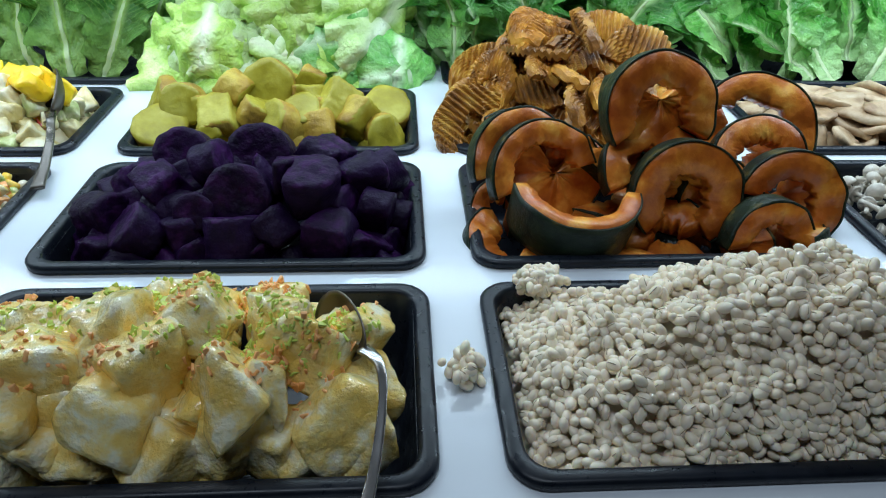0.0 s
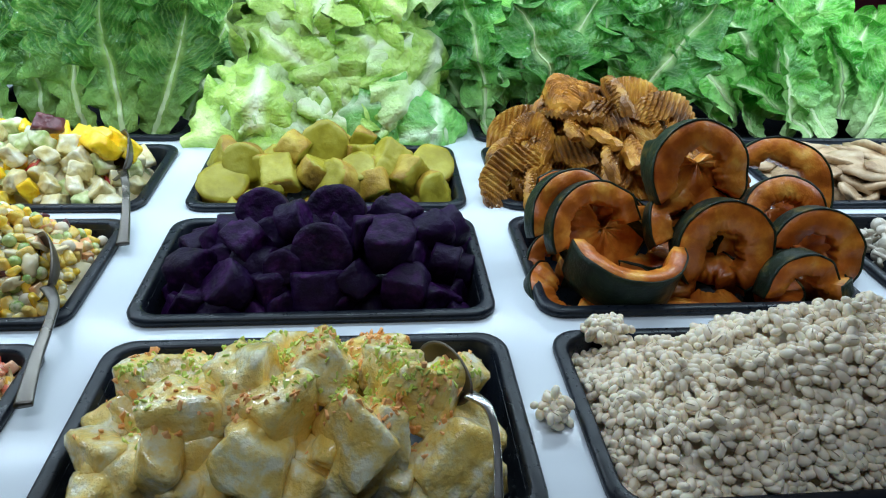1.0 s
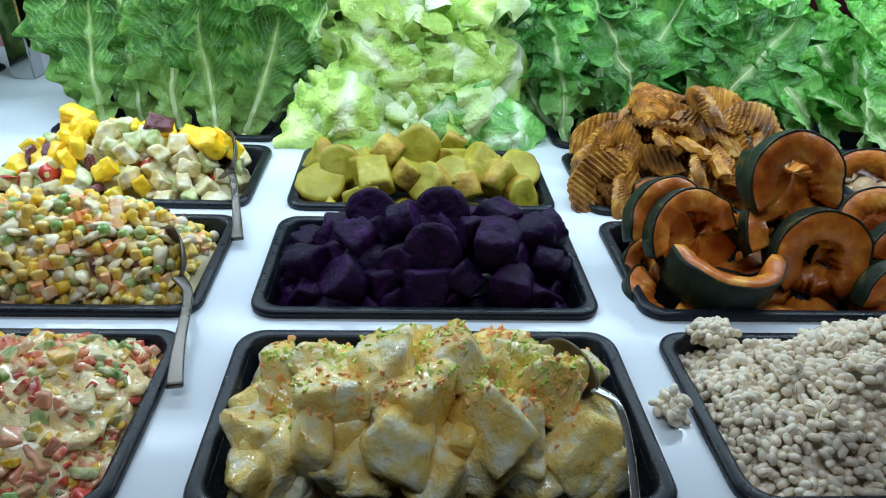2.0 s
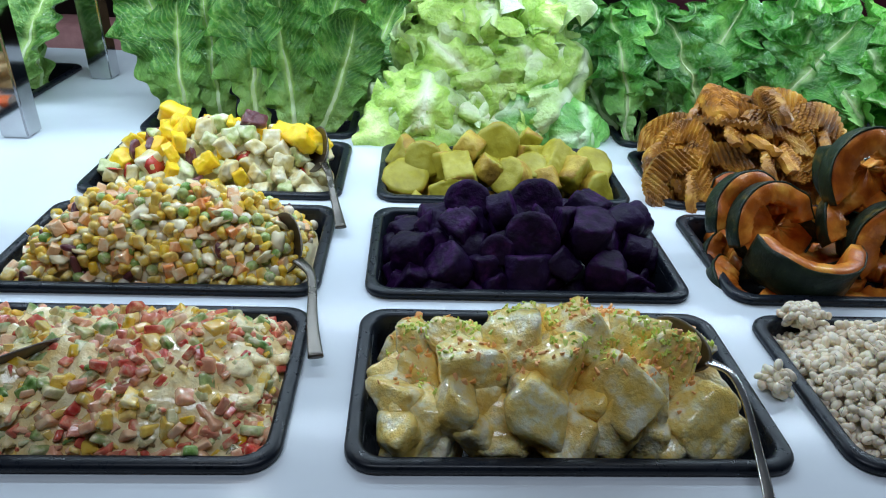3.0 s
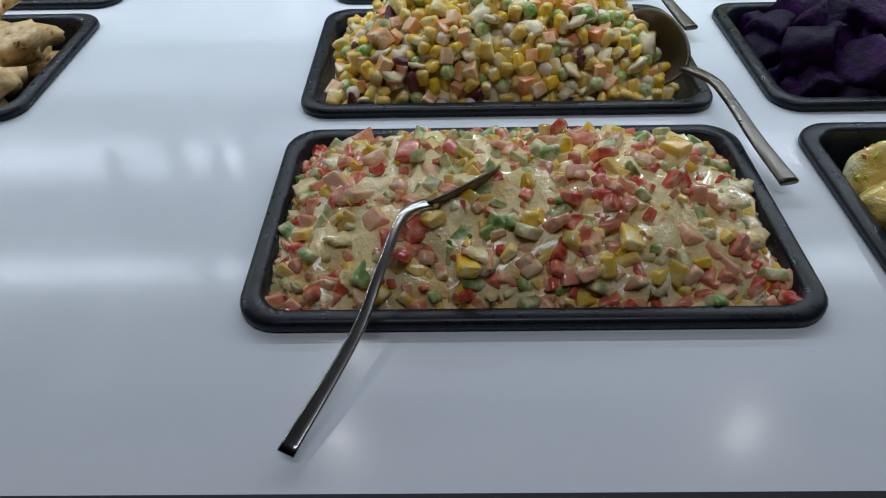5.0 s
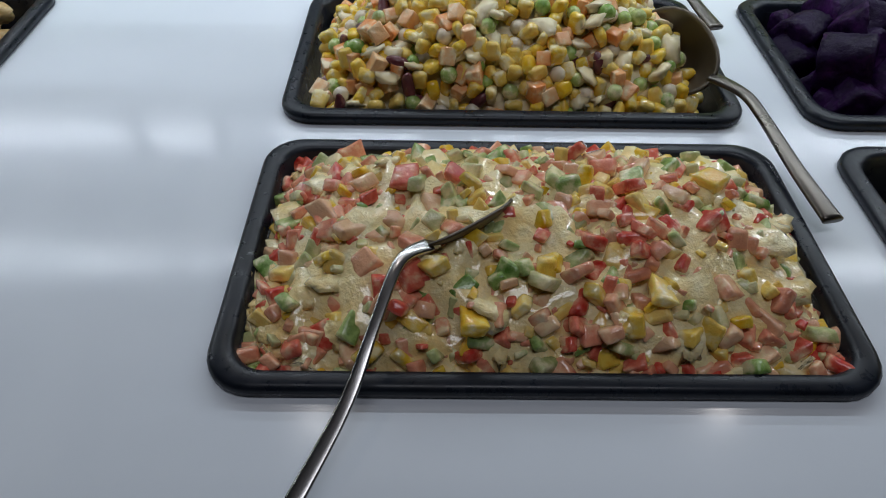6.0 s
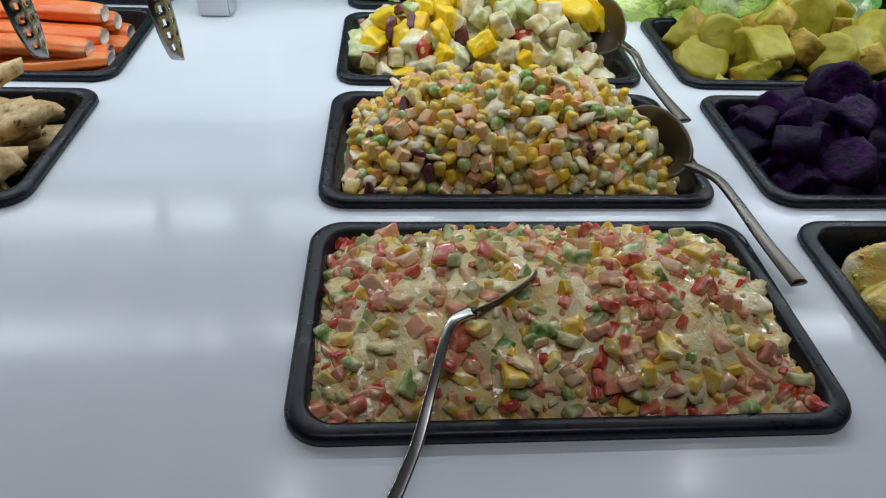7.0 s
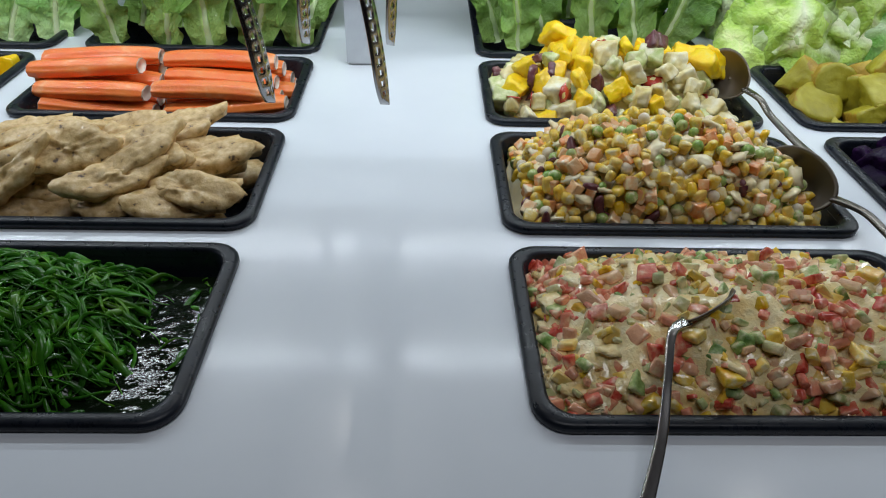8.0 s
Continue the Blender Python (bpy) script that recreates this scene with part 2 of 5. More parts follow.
# ---- food materials ----
M_PURPLE = food("purple_sweet_potato", [(0.3, (0.0045, 0.001, 0.010)), (0.5, (0.012, 0.002, 0.024)), (0.7, (0.034, 0.006, 0.055))], 90, 0.5, bumps=0.9, bump_scale=170, vary=0.8, dist=0.002, spec=0.12)
M_PURPLE_SKIN = food("purple_sweet_potato_skin", [(0.3, (0.005, 0.0015, 0.012)), (0.7, (0.014, 0.003, 0.032))], 60, 0.5, bumps=0.9, bump_scale=160, vary=0.6, dist=0.002, spec=0.15)
M_YELLOW = food("yellow_sweet_potato", [(0.3, (0.26, 0.22, 0.012)), (0.5, (0.37, 0.32, 0.026)), (0.75, (0.50, 0.46, 0.085))], 40, 0.42, sss=0.06, bumps=0.5, vary=0.15, spec=0.35)
M_YELLOW_SKIN = food("yellow_sweet_potato_skin", [(0.3, (0.20, 0.11, 0.012)), (0.5, (0.38, 0.24, 0.025)), (0.72, (0.52, 0.40, 0.06))], 40, 0.45, bumps=0.8, bump_scale=150, vary=0.2, dist=0.002, spec=0.35)
M_POTATO = food("creamy_potato", [(0.34, (0.87, 0.59, 0.12)), (0.47, (0.90, 0.67, 0.20)), (0.55, (0.92, 0.76, 0.34)), (0.63, (0.95, 0.88, 0.62))], 62, 0.2, coat=0.8, sss=0.2, bumps=1.0, bump_scale=105, vary=0.22, dist=0.0036)
M_CARROT = food("carrot_shred", [(0.3, (0.93, 0.42, 0.12)), (0.7, (0.94, 0.55, 0.24))], 120, 0.35)
M_HERB = food("green_lime_shred", [(0.3, (0.58, 0.74, 0.06)), (0.7, (0.80, 0.88, 0.26))], 120, 0.4)
M_CREAM = food("mayonnaise_dressing", [(0.3, (0.80, 0.66, 0.36)), (0.7, (0.88, 0.80, 0.56))], 40, 0.22, coat=0.15, sss=0.15, bumps=0.5, bump_scale=150, vary=0.08)
M_CREAM_B = food("pepper_dressing", [(0.3, (0.95, 0.66, 0.25)), (0.5, (0.97, 0.78, 0.39)), (0.7, (0.98, 0.88, 0.56))], 60, 0.12, coat=1.0, sss=0.15, bumps=1.0, bump_scale=110, vary=0.05, dist=0.0025)
M_RED = food("red_pepper_bit", [(0.36, (0.58, 0.035, 0.025)), (0.50, (0.72, 0.13, 0.08)), (0.60, (0.84, 0.38, 0.24)), (0.70, (0.92, 0.72, 0.46))], 120, 0.12, coat=0.8, sss=0.1, bumps=0.8, bump_scale=160, vary=0.25, dressed=0.68)
M_YBIT = food("yellow_pepper_bit", [(0.36, (0.84, 0.47, 0.01)), (0.52, (0.88, 0.60, 0.06)), (0.66, (0.90, 0.78, 0.42))], 120, 0.12, coat=0.8, sss=0.1, bumps=0.8, bump_scale=160, vary=0.2, dressed=0.4)
M_GBIT = food("green_cucumber_bit", [(0.34, (0.09, 0.20, 0.03)), (0.48, (0.28, 0.42, 0.12)), (0.62, (0.78, 0.74, 0.44))], 120, 0.2, coat=0.4, sss=0.1, bumps=0.8, bump_scale=160, vary=0.3, dressed=0.6)
M_CORN = food("sweetcorn", [(0.40, (0.88, 0.54, 0.02)), (0.53, (0.90, 0.65, 0.09)), (0.64, (0.92, 0.82, 0.48))], 105, 0.22, coat=0.3, sss=0.12, bumps=0.8, bump_scale=200, vary=0.2, dressed=0.28)
M_PEA = food("green_pea", [(0.38, (0.11, 0.28, 0.03)), (0.53, (0.26, 0.43, 0.09)), (0.66, (0.80, 0.78, 0.50))], 105, 0.25, coat=0.3, bumps=0.8, bump_scale=200, vary=0.3, dressed=0.28)
M_CARROT_CUBE = food("carrot_cube", [(0.38, (0.85, 0.28, 0.07)), (0.53, (0.87, 0.44, 0.19)), (0.66, (0.92, 0.78, 0.54))], 105, 0.25, coat=0.3, bumps=0.8, bump_scale=200, vary=0.2, dressed=0.4)
M_BEAN = food("kidney_bean", [(0.35, (0.07, 0.015, 0.02)), (0.6, (0.15, 0.04, 0.05)), (0.75, (0.45, 0.30, 0.28))], 80, 0.3, coat=0.12, vary=0.3)
M_CHICKPEA = food("coated_chickpea", [(0.3, (0.70, 0.58, 0.40)), (0.7, (0.82, 0.76, 0.62))], 60, 0.3, coat=0.12, sss=0.1, vary=0.12)
M_MANGO = food("mango_cube", [(0.3, (0.88, 0.52, 0.0)), (0.6, (0.90, 0.65, 0.015)), (0.8, (0.88, 0.76, 0.28))], 60, 0.3, coat=0.12, sss=0.15, vary=0.15)
M_APPLE = food("apple_cube", [(0.34, (0.62, 0.50, 0.18)), (0.5, (0.72, 0.63, 0.34)), (0.66, (0.82, 0.78, 0.60))], 70, 0.32, coat=0.12, sss=0.15, vary=0.12)
M_GREENCUBE = food("cucumber_cube", [(0.34, (0.34, 0.42, 0.12)), (0.5, (0.56, 0.60, 0.28)), (0.66, (0.80, 0.78, 0.58))], 70, 0.32, coat=0.12, sss=0.1, vary=0.15)
M_SKIN = food("red_apple_skin", [(0.3, (0.42, 0.02, 0.02)), (0.7, (0.60, 0.08, 0.05))], 50, 0.25, coat=0.3)
M_BARLEY = food("pearl_barley", [(0.3, (0.89, 0.75, 0.55)), (0.7, (0.95, 0.86, 0.69))], 90, 0.28, coat=0.15, sss=0.35, bumps=0.25, vary=0.16)
M_CREASE = food("barley_crease", [(0.3, (0.42, 0.33, 0.21)), (0.7, (0.58, 0.47, 0.33))], 90, 0.6)
M_FLESH = food("pumpkin_flesh", [(0.30, (0.30, 0.060, 0.005)), (0.47, (0.50, 0.135, 0.011)), (0.57, (0.66, 0.23, 0.022)), (0.68, (0.84, 0.43, 0.07))], 40, 0.34, coat=0.15, sss=0.12, bumps=0.7, bump_scale=160, vary=0.22)
M_RIND = food("pumpkin_rind", [(0.35, (0.006, 0.012, 0.007)), (0.58, (0.016, 0.028, 0.014)), (0.70, (0.12, 0.09, 0.02))], 55, 0.42, bumps=0.8, bump_scale=120, vary=0.3, dist=0.002, spec=0.25)
M_CRINKLE = food("crinkle_pumpkin", [(0.30, (0.07, 0.026, 0.005)), (0.44, (0.27, 0.105, 0.010)), (0.55, (0.46, 0.205, 0.018)), (0.68, (0.64, 0.37, 0.055))], 42, 0.4, coat=0.1, sss=0.08, bumps=0.9, bump_scale=140, vary=0.5, dist=0.002)
M_CHICKEN = food("cooked_chicken", [(0.30, (0.10, 0.06, 0.03)), (0.36, (0.48, 0.30, 0.11)), (0.55, (0.66, 0.47, 0.22)), (0.75, (0.78, 0.61, 0.36))], 150, 0.42, coat=0.1, sss=0.1, bumps=0.7, bump_scale=160, vary=0.14)
M_CRAB = food("crab_stick_orange", [(0.3, (0.86, 0.15, 0.025)), (0.6, (0.88, 0.24, 0.05)), (0.8, (0.88, 0.48, 0.26))], 40, 0.35, coat=0.2, sss=0.12, vary=0.12)
M_CRABW = food("crab_stick_white", [(0.3, (0.76, 0.60, 0.50)), (0.7, (0.82, 0.74, 0.68))], 90, 0.4, sss=0.1)
M_OYSTER = food("sliced_brown_mushroom", [(0.3, (0.24, 0.14, 0.07)), (0.5, (0.46, 0.32, 0.18)), (0.72, (0.62, 0.50, 0.34))], 45, 0.5, bumps=0.8, bump_scale=150, vary=0.28)
M_SHROOM = food("white_mushroom", [(0.3, (0.60, 0.53, 0.42)), (0.7, (0.74, 0.69, 0.60))], 60, 0.4, vary=0.15)
M_SEAWEED = food("seaweed_strand", [(0.3, (0.02, 0.13, 0.008)), (0.55, (0.06, 0.29, 0.015)), (0.75, (0.20, 0.48, 0.03))], 55, 0.25, coat=0.15, bumps=0.3, vary=0.5)
M_LIQUID, _nt, _b = mat_base("dark_seaweed_liquid", 0.05)
_n = noise_tex(_nt, 14, 3, 0.5, "World")
_r = ramp(_nt, _n.outputs["Fac"], [(0.3, (0.004, 0.008, 0.004)), (0.7, (0.010, 0.020, 0.007))])
_nt.links.new(_r.outputs[0], _b.inputs["Base Color"])
_w = noise_tex(_nt, 120, 3, 0.6, "World")
bump(_nt, _b, _w.outputs["Fac"], 0.25, 0.002)


def leaf_material(name, deep, mid, pale, rib, vein=0.5, thin=0.14):
    """A leaf by its own length and breadth: pale midrib and side veins, mottled green between."""
    m, nt, b = mat_base(name, 0.38, 0, 0.12)
    uv = nt.nodes.new("ShaderNodeUVMap")
    sep = nt.nodes.new("ShaderNodeSeparateXYZ")
    nt.links.new(uv.outputs[0], sep.inputs[0])
    n = noise_tex(nt, 26, 5, 0.65, "World")
    r = ramp(nt, n.outputs["Fac"], [(0.3, deep), (0.52, mid), (0.74, pale)])

    def math_node(op, a, c):
        q = nt.nodes.new("ShaderNodeMath")
        q.operation = op
        for k, s in enumerate((a, c)):
            if isinstance(s, (int, float)):
                q.inputs[k].default_value = s
            else:
                nt.links.new(s, q.inputs[k])
        return q.outputs[0]

    across = math_node("ABSOLUTE", math_node("SUBTRACT", sep.outputs[0], 0.5), 0)
    width = math_node("MULTIPLY_ADD", sep.outputs[1], -0.085)
    nt.nodes[-1].inputs[2].default_value = 0.095
    ribf = node(nt, "ShaderNodeMapRange", From_Min=-0.05, From_Max=0.03, To_Min=0.0, To_Max=1.0)
    nt.links.new(math_node("SUBTRACT", width, across), ribf.inputs["Value"])
    slant = math_node("SUBTRACT", math_node("MULTIPLY", sep.outputs[1], 62.0), math_node("MULTIPLY", across, 32.0))
    wob = math_node("ADD", slant, math_node("MULTIPLY", n.outputs["Fac"], 11.0))
    veins = math_node("POWER", math_node("ABSOLUTE", math_node("SINE", wob, 0), 0), 7.0)
    veinf = math_node("MULTIPLY", veins, vein)
    basef = node(nt, "ShaderNodeMapRange", From_Min=0.50, From_Max=0.0, To_Min=0.0, To_Max=0.75)
    nt.links.new(sep.outputs[1], basef.inputs["Value"])
    f = node(nt, "ShaderNodeTexVoronoi", Scale=95.0)
    f.feature = "DISTANCE_TO_EDGE"
    geo = nt.nodes.new("ShaderNodeNewGeometry")
    nt.links.new(geo.outputs["Position"], f.inputs["Vector"])
    net = node(nt, "ShaderNodeMapRange", From_Min=0.0, From_Max=0.16, To_Min=1.0, To_Max=0.0)
    nt.links.new(f.outputs["Distance"], net.inputs["Value"])
    total = math_node("MAXIMUM", math_node("MAXIMUM", ribf.outputs[0], veinf), math_node("MAXIMUM", basef.outputs[0], math_node("MULTIPLY", net.outputs[0], 0.07)))
    mix = nt.nodes.new("ShaderNodeMix")
    mix.data_type = "RGBA"
    nt.links.new(total, mix.inputs[0])
    nt.links.new(r.outputs[0], mix.inputs[6])
    mix.inputs[7].default_value = (*rib, 1)
    info = nt.nodes.new("ShaderNodeObjectInfo")
    mr = node(nt, "ShaderNodeMapRange", To_Min=0.78, To_Max=1.25)
    nt.links.new(info.outputs["Random"], mr.inputs["Value"])
    hsv = nt.nodes.new("ShaderNodeHueSaturation")
    nt.links.new(mr.outputs[0], hsv.inputs["Value"])
    nt.links.new(mix.outputs[2], hsv.inputs["Color"])
    nt.links.new(hsv.outputs[0], b.inputs["Base Color"])
    fine = noise_tex(nt, 85, 3, 0.55, "World")
    hgt = math_node("SUBTRACT", math_node("ADD", n.outputs["Fac"], math_node("MULTIPLY", fine.outputs["Fac"], 0.7)), math_node("ADD", math_node("MULTIPLY", total, 0.4), math_node("MULTIPLY", net.outputs[0], 0.06)))
    bn = bump(nt, b, hgt, 1.0, 0.006)
    tr = nt.nodes.new("ShaderNodeBsdfTranslucent")
    nt.links.new(hsv.outputs[0], tr.inputs[0])
    nt.links.new(bn.outputs[0], tr.inputs["Normal"])
    ms = nt.nodes.new("ShaderNodeMixShader")
    ms.inputs[0].default_value = thin
    nt.links.new(b.outputs[0], ms.inputs[1])
    nt.links.new(tr.outputs[0], ms.inputs[2])
    nt.links.new(ms.outputs[0], nt.nodes["Material Output"].inputs[0])
    return m


L_ROMAINE = leaf_material("romaine_leaf", (0.018, 0.085, 0.012), (0.085, 0.27, 0.035), (0.36, 0.64, 0.14), (0.56, 0.80, 0.22), 0.34)
L_ICEBERG = leaf_material("iceberg_leaf", (0.24, 0.46, 0.03), (0.52, 0.74, 0.14), (0.76, 0.88, 0.38), (0.86, 0.93, 0.62), 0.10, 0.06)
L_ICE_PALE = leaf_material("iceberg_heart_leaf", (0.42, 0.62, 0.16), (0.62, 0.78, 0.33), (0.80, 0.88, 0.56), (0.84, 0.91, 0.68), 0.10, 0.06)
L_ICE_GREEN = leaf_material("iceberg_outer_leaf", (0.07, 0.32, 0.04), (0.24, 0.58, 0.11), (0.52, 0.80, 0.30), (0.74, 0.90, 0.58), 0.10, 0.06)
L_OAK = leaf_material("green_oak_leaf", (0.014, 0.095, 0.008), (0.066, 0.27, 0.022), (0.25, 0.56, 0.08), (0.54, 0.76, 0.30), 0.16)
L_BABY = leaf_material("baby_romaine_leaf", (0.035, 0.26, 0.011), (0.15, 0.52, 0.04), (0.43, 0.79, 0.16), (0.73, 0.92, 0.45), 0.22, 0.16)
M_RIB = food("pale_leaf_rib", [(0.3, (0.52, 0.66, 0.30)), (0.7, (0.70, 0.78, 0.50))], 40, 0.35, sss=0.1)

# ---- heaps ----
# tray: foot height, rise, half length, half depth, shift x, shift y, fall-off exponents
HEAP = {"A2": (-0.012, 0.044, 0.125, 0.070, -0.004, 0.0, 4, 3), "B1": (-0.004, 0.036, 0.130, 0.073, 0, 0.001, 4.5, 2.6), "B2": (-0.010, 0.054, 0.126, 0.069, -0.001, 0.002, 3.4, 2.4),
        "B3": (-0.008, 0.058, 0.124, 0.068, -0.004, 0.002, 3, 2.2), "C1": (-0.012, 0.058, 0.128, 0.070, 0, 0.004, 3, 2.2), "C2": (-0.005, 0.056, 0.128, 0.070, 0, 0.008, 3, 2.2),
        "C3": (-0.010, 0.054, 0.125, 0.068, 0, 0, 3, 2.2), "D1": (-0.010, 0.082, 0.132, 0.074, 0.004, 0.0, 3.4, 2.4), "D2": (-0.012, 0.06, 0.128, 0.070, 0, 0, 3, 2.2),
        "D3": (-0.012, 0.088, 0.130, 0.072, -0.01, 0, 2.2, 2.0), "E2": (-0.01, 0.05, 0.125, 0.068, 0, 0, 3, 2.4), "E3": (-0.012, 0.038, 0.125, 0.068, 0, 0, 4, 3),
        "A1": (-0.020, 0.050, 0.112, 0.068, -0.022, 0.004, 2.6, 2.4), "E1": (-0.01, 0.04, 0.125, 0.068, 0, 0, 3, 2.4), "Z3": (-0.01, 0.04, 0.125, 0.068, 0, 0, 3, 2.4)}


def heap_z(key, x, y):
    z0, rise, hx, hy, dx, dy, pu, pv = HEAP[key]
    cx, cy = TRAY_OF[key]
    u, v = np.minimum(1, np.abs(x - cx - dx) / hx), np.minimum(1, np.abs(y - cy - dy) / hy)
    if key == "D1":  # the barley is dug away at one end
        k = np.clip((x - cx + 0.075) / 0.11, 0, 1)
        rise = rise * (0.60 + 0.40 * k * k * (3 - 2 * k))
    return z0 + rise * (1 - u ** pu) * (1 - v ** pv)


def heap_spots(key, count, gap, rng, inset=0.93):
    """Even random spots on a heap, no two nearer than gap."""
    z0, rise, hx, hy, dx, dy, pu, pv = HEAP[key]
    cx, cy = TRAY_OF[key]
    spots, tries = [], 0
    cells = {}
    while len(spots) < count and tries < count * 30:
        tries += 1
        x, y = cx + dx + rng.uniform(-hx, hx) * inset, cy + dy + rng.uniform(-hy, hy) * inset
        z = float(heap_z(key, x, y))
        c = (int(x // gap), int(y // gap), int(z // gap))
        near = [q for i in (-1, 0, 1) for j in (-1, 0, 1) for k in (-1, 0, 1) for q in cells.get((c[0] + i, c[1] + j, c[2] + k), ())]
        if any((x - q[0]) ** 2 + (y - q[1]) ** 2 + (z - q[2]) ** 2 < gap * gap for q in near):
            continue
        cells.setdefault(c, []).append((x, y, z))
        spots.append((x, y, z))
    return spots


def heap_body(name, key, material, parent, sink=0.006, rough=0.002, label="", level=5):
    """The mass below the pieces of a heap, down to the tray's bottom."""
    z0, rise, hx, hy, dx, dy, pu, pv = HEAP[key]
    cx, cy = TRAY_OF[key]
    d, f = ICO[level]
    s = (np.abs(d[:, 0] / hx) ** 5 + np.abs(d[:, 1] / hy) ** 5 + np.abs(d[:, 2] / 0.2) ** 5) ** -0.2
    v = d * s[:, None]
    x, y = v[:, 0] + cx + dx, v[:, 1] + cy + dy
    zt = heap_z(key, x, y) - sink
    wob = wobble(np.c_[x, y, zt], 90, rough, 3) + wobble(np.c_[x, y, zt], 240, 0.5 * rough, 5)
    z = np.where(v[:, 2] > 0, -0.03 + (zt + 0.03) * np.minimum(1, v[:, 2] / 0.04) + wob, -0.03 + np.maximum(v[:, 2], -0.012))
    p = parent.location if parent else (0, 0, 0)
    return part_mesh(name, mesh_of(name, np.c_[x - p[0], y - p[1], z - p[2]], f, material), None, parent, label)


def single_bits(thing, name, shapes, spots, material, most=290):
    """The pieces along the front of a heap as parts of their own on shared meshes; gives back the rest."""
    spots = sorted(spots, key=lambda q: q[1][1])
    shared = [mesh_of(name, v, f, material) for v, f in shapes]
    o = thing.location
    for k, place, turn, scale in spots[:most]:
        ob = new(name, shared[k])
        ob.matrix_basis = Matrix.LocRotScale(Vector(place) - o, Matrix(turn).to_quaternion(), (scale, scale, scale))
        ob.parent = thing
    return spots[most:]


def unit_box(a, b, c, level=2, p=10, lump=0.0, seed=0):
    return chunk_arrays(box_planes(a, b, c), level, p, None, lump, 1.4, seed)


def put(name, me, x, y, z, scale, turn, label="", category="", group="", parent=None):
    ob = new(name, me)
    if isinstance(scale, (int, float)):
        scale = (scale, scale, scale)
    q = turn.to_quaternion() if hasattr(turn, "to_quaternion") else turn
    ob.matrix_basis = Matrix.LocRotScale((x, y, z), q, scale)
    if parent:
        ob.parent = parent
        ob.location = Vector((x, y, z)) - parent.location
    return tagged(ob, label, category, group)


def facing(n, roll=0.0):
    return Vector(n).to_track_quat("Z", "Y").to_matrix() @ Matrix.Rotation(roll, 3, "Z")


# ---- purple and yellow sweet potato ----
def sweet_potato_meshes(name, count, material, seed, cuts, skin):
    out, rng = [], random.Random(seed)
    for k in range(count):
        planes = [((0, 0, 1), rng.uniform(0.55, 0.85)), ((0, 0, -1), rng.uniform(0.55, 0.85))]
        for _ in range(rng.choice(cuts)):
            a = rng.uniform(0, 6.28)
            planes.append(((math.cos(a), math.sin(a), rng.uniform(-0.5, 0.5)), rng.uniform(0.35, 0.8)))
        v, f = chunk_arrays(planes, 4, 40, (1.0, rng.uniform(0.85, 1.0)), 0.08, 1.6, seed + k)
        v = v + v / np.linalg.norm(v, axis=1)[:, None] * wobble(v, 7.0, 0.028, k)[:, None]
        me = mesh_of(name, v, f, material)
        skin_faces(me, 1.0, skin)
        out.append(me)
    return out


def disc_mesh(name, material, seed, skin):
    v, f = chunk_arrays([((0, 0, 1), 0.42), ((0, 0, -1), 0.6), ((0.7, 0.7, 0), 0.93)], 4, 44, (1.0, 0.94), 0.06, 1.3, seed)
    v = v + v / np.linalg.norm(v, axis=1)[:, None] * wobble(v, 7.0, 0.02, seed)[:, None]
    me = mesh_of(name, v, f, material)
    skin_faces(me, 1.0, skin)
    return me


TO_EYE = (-0.05, -0.85, 0.5)
rng = random.Random(11)
PURPLE = sweet_potato_meshes("purple_sweet_potato_piece", 10, M_PURPLE, 20, (1, 1, 2, 3), M_PURPLE_SKIN)
PURPLE_DISC = disc_mesh("purple_sweet_potato_piece", M_PURPLE, 3, M_PURPLE_SKIN)
SPOTS_PURPLE = [(91, 128, 42, 22), (152, 116, 46, 26), (144, 70, 37, 24), (195, 76, 38, 23), (201, 118, 44, 21), (229, 103, 31, 22), (249, 118, 28, 20), (174, 84, 45, 17),
                (122, 98, 48, 18), (113, 61, 28, 15), (141, 44, 10, 23), (204, 50, 14, 23), (84, 83, 38, 22), (170, 50, 15, 18), (243, 79, 17, 17), (258, 135, 3, 16),
                (258, 98, -2, 17), (236, 45, 3, 18), (101, 45, 11, 17), (72, 52, 15, 19), (40, 76, 14, 20), (38, 49, 3, 19), (51, 102, 28, 18), (36, 128, 6, 19)]
LAB_PURPLE = "dark purple boiled sweet potato piece heaped in a black tray"
for k, (x, y, z, r) in enumerate(SPOTS_PURPLE):
    flat = k in (2, 9, 0, 1, 15)
    turn = facing(TO_EYE, rng.uniform(0, 6.28)) if flat else rot(rng)
    put("purple_sweet_potato", PURPLE_DISC if flat else PURPLE[k % 10], x / 1000, max(y / 1000 + 0.004, 0.058), z / 1000 - 0.004, r / 1000, turn, LAB_PURPLE, "sweet potato", "purple sweet potato pieces")
for i in range(8):
    for j in range(4):
        x, y = 0.034 + i * 0.030 + rng.uniform(-5, 5) / 1000, 0.053 + j * 0.032 + rng.uniform(-5, 5) / 1000
        z = float(heap_z("C2", x, y)) - rng.uniform(0.022, 0.03)
        put("purple_sweet_potato", PURPLE[rng.randrange(10)], x, y, max(z, -0.022), rng.uniform(0.020, 0.024), rot(rng), LAB_PURPLE, "sweet potato", "purple sweet potato pieces")

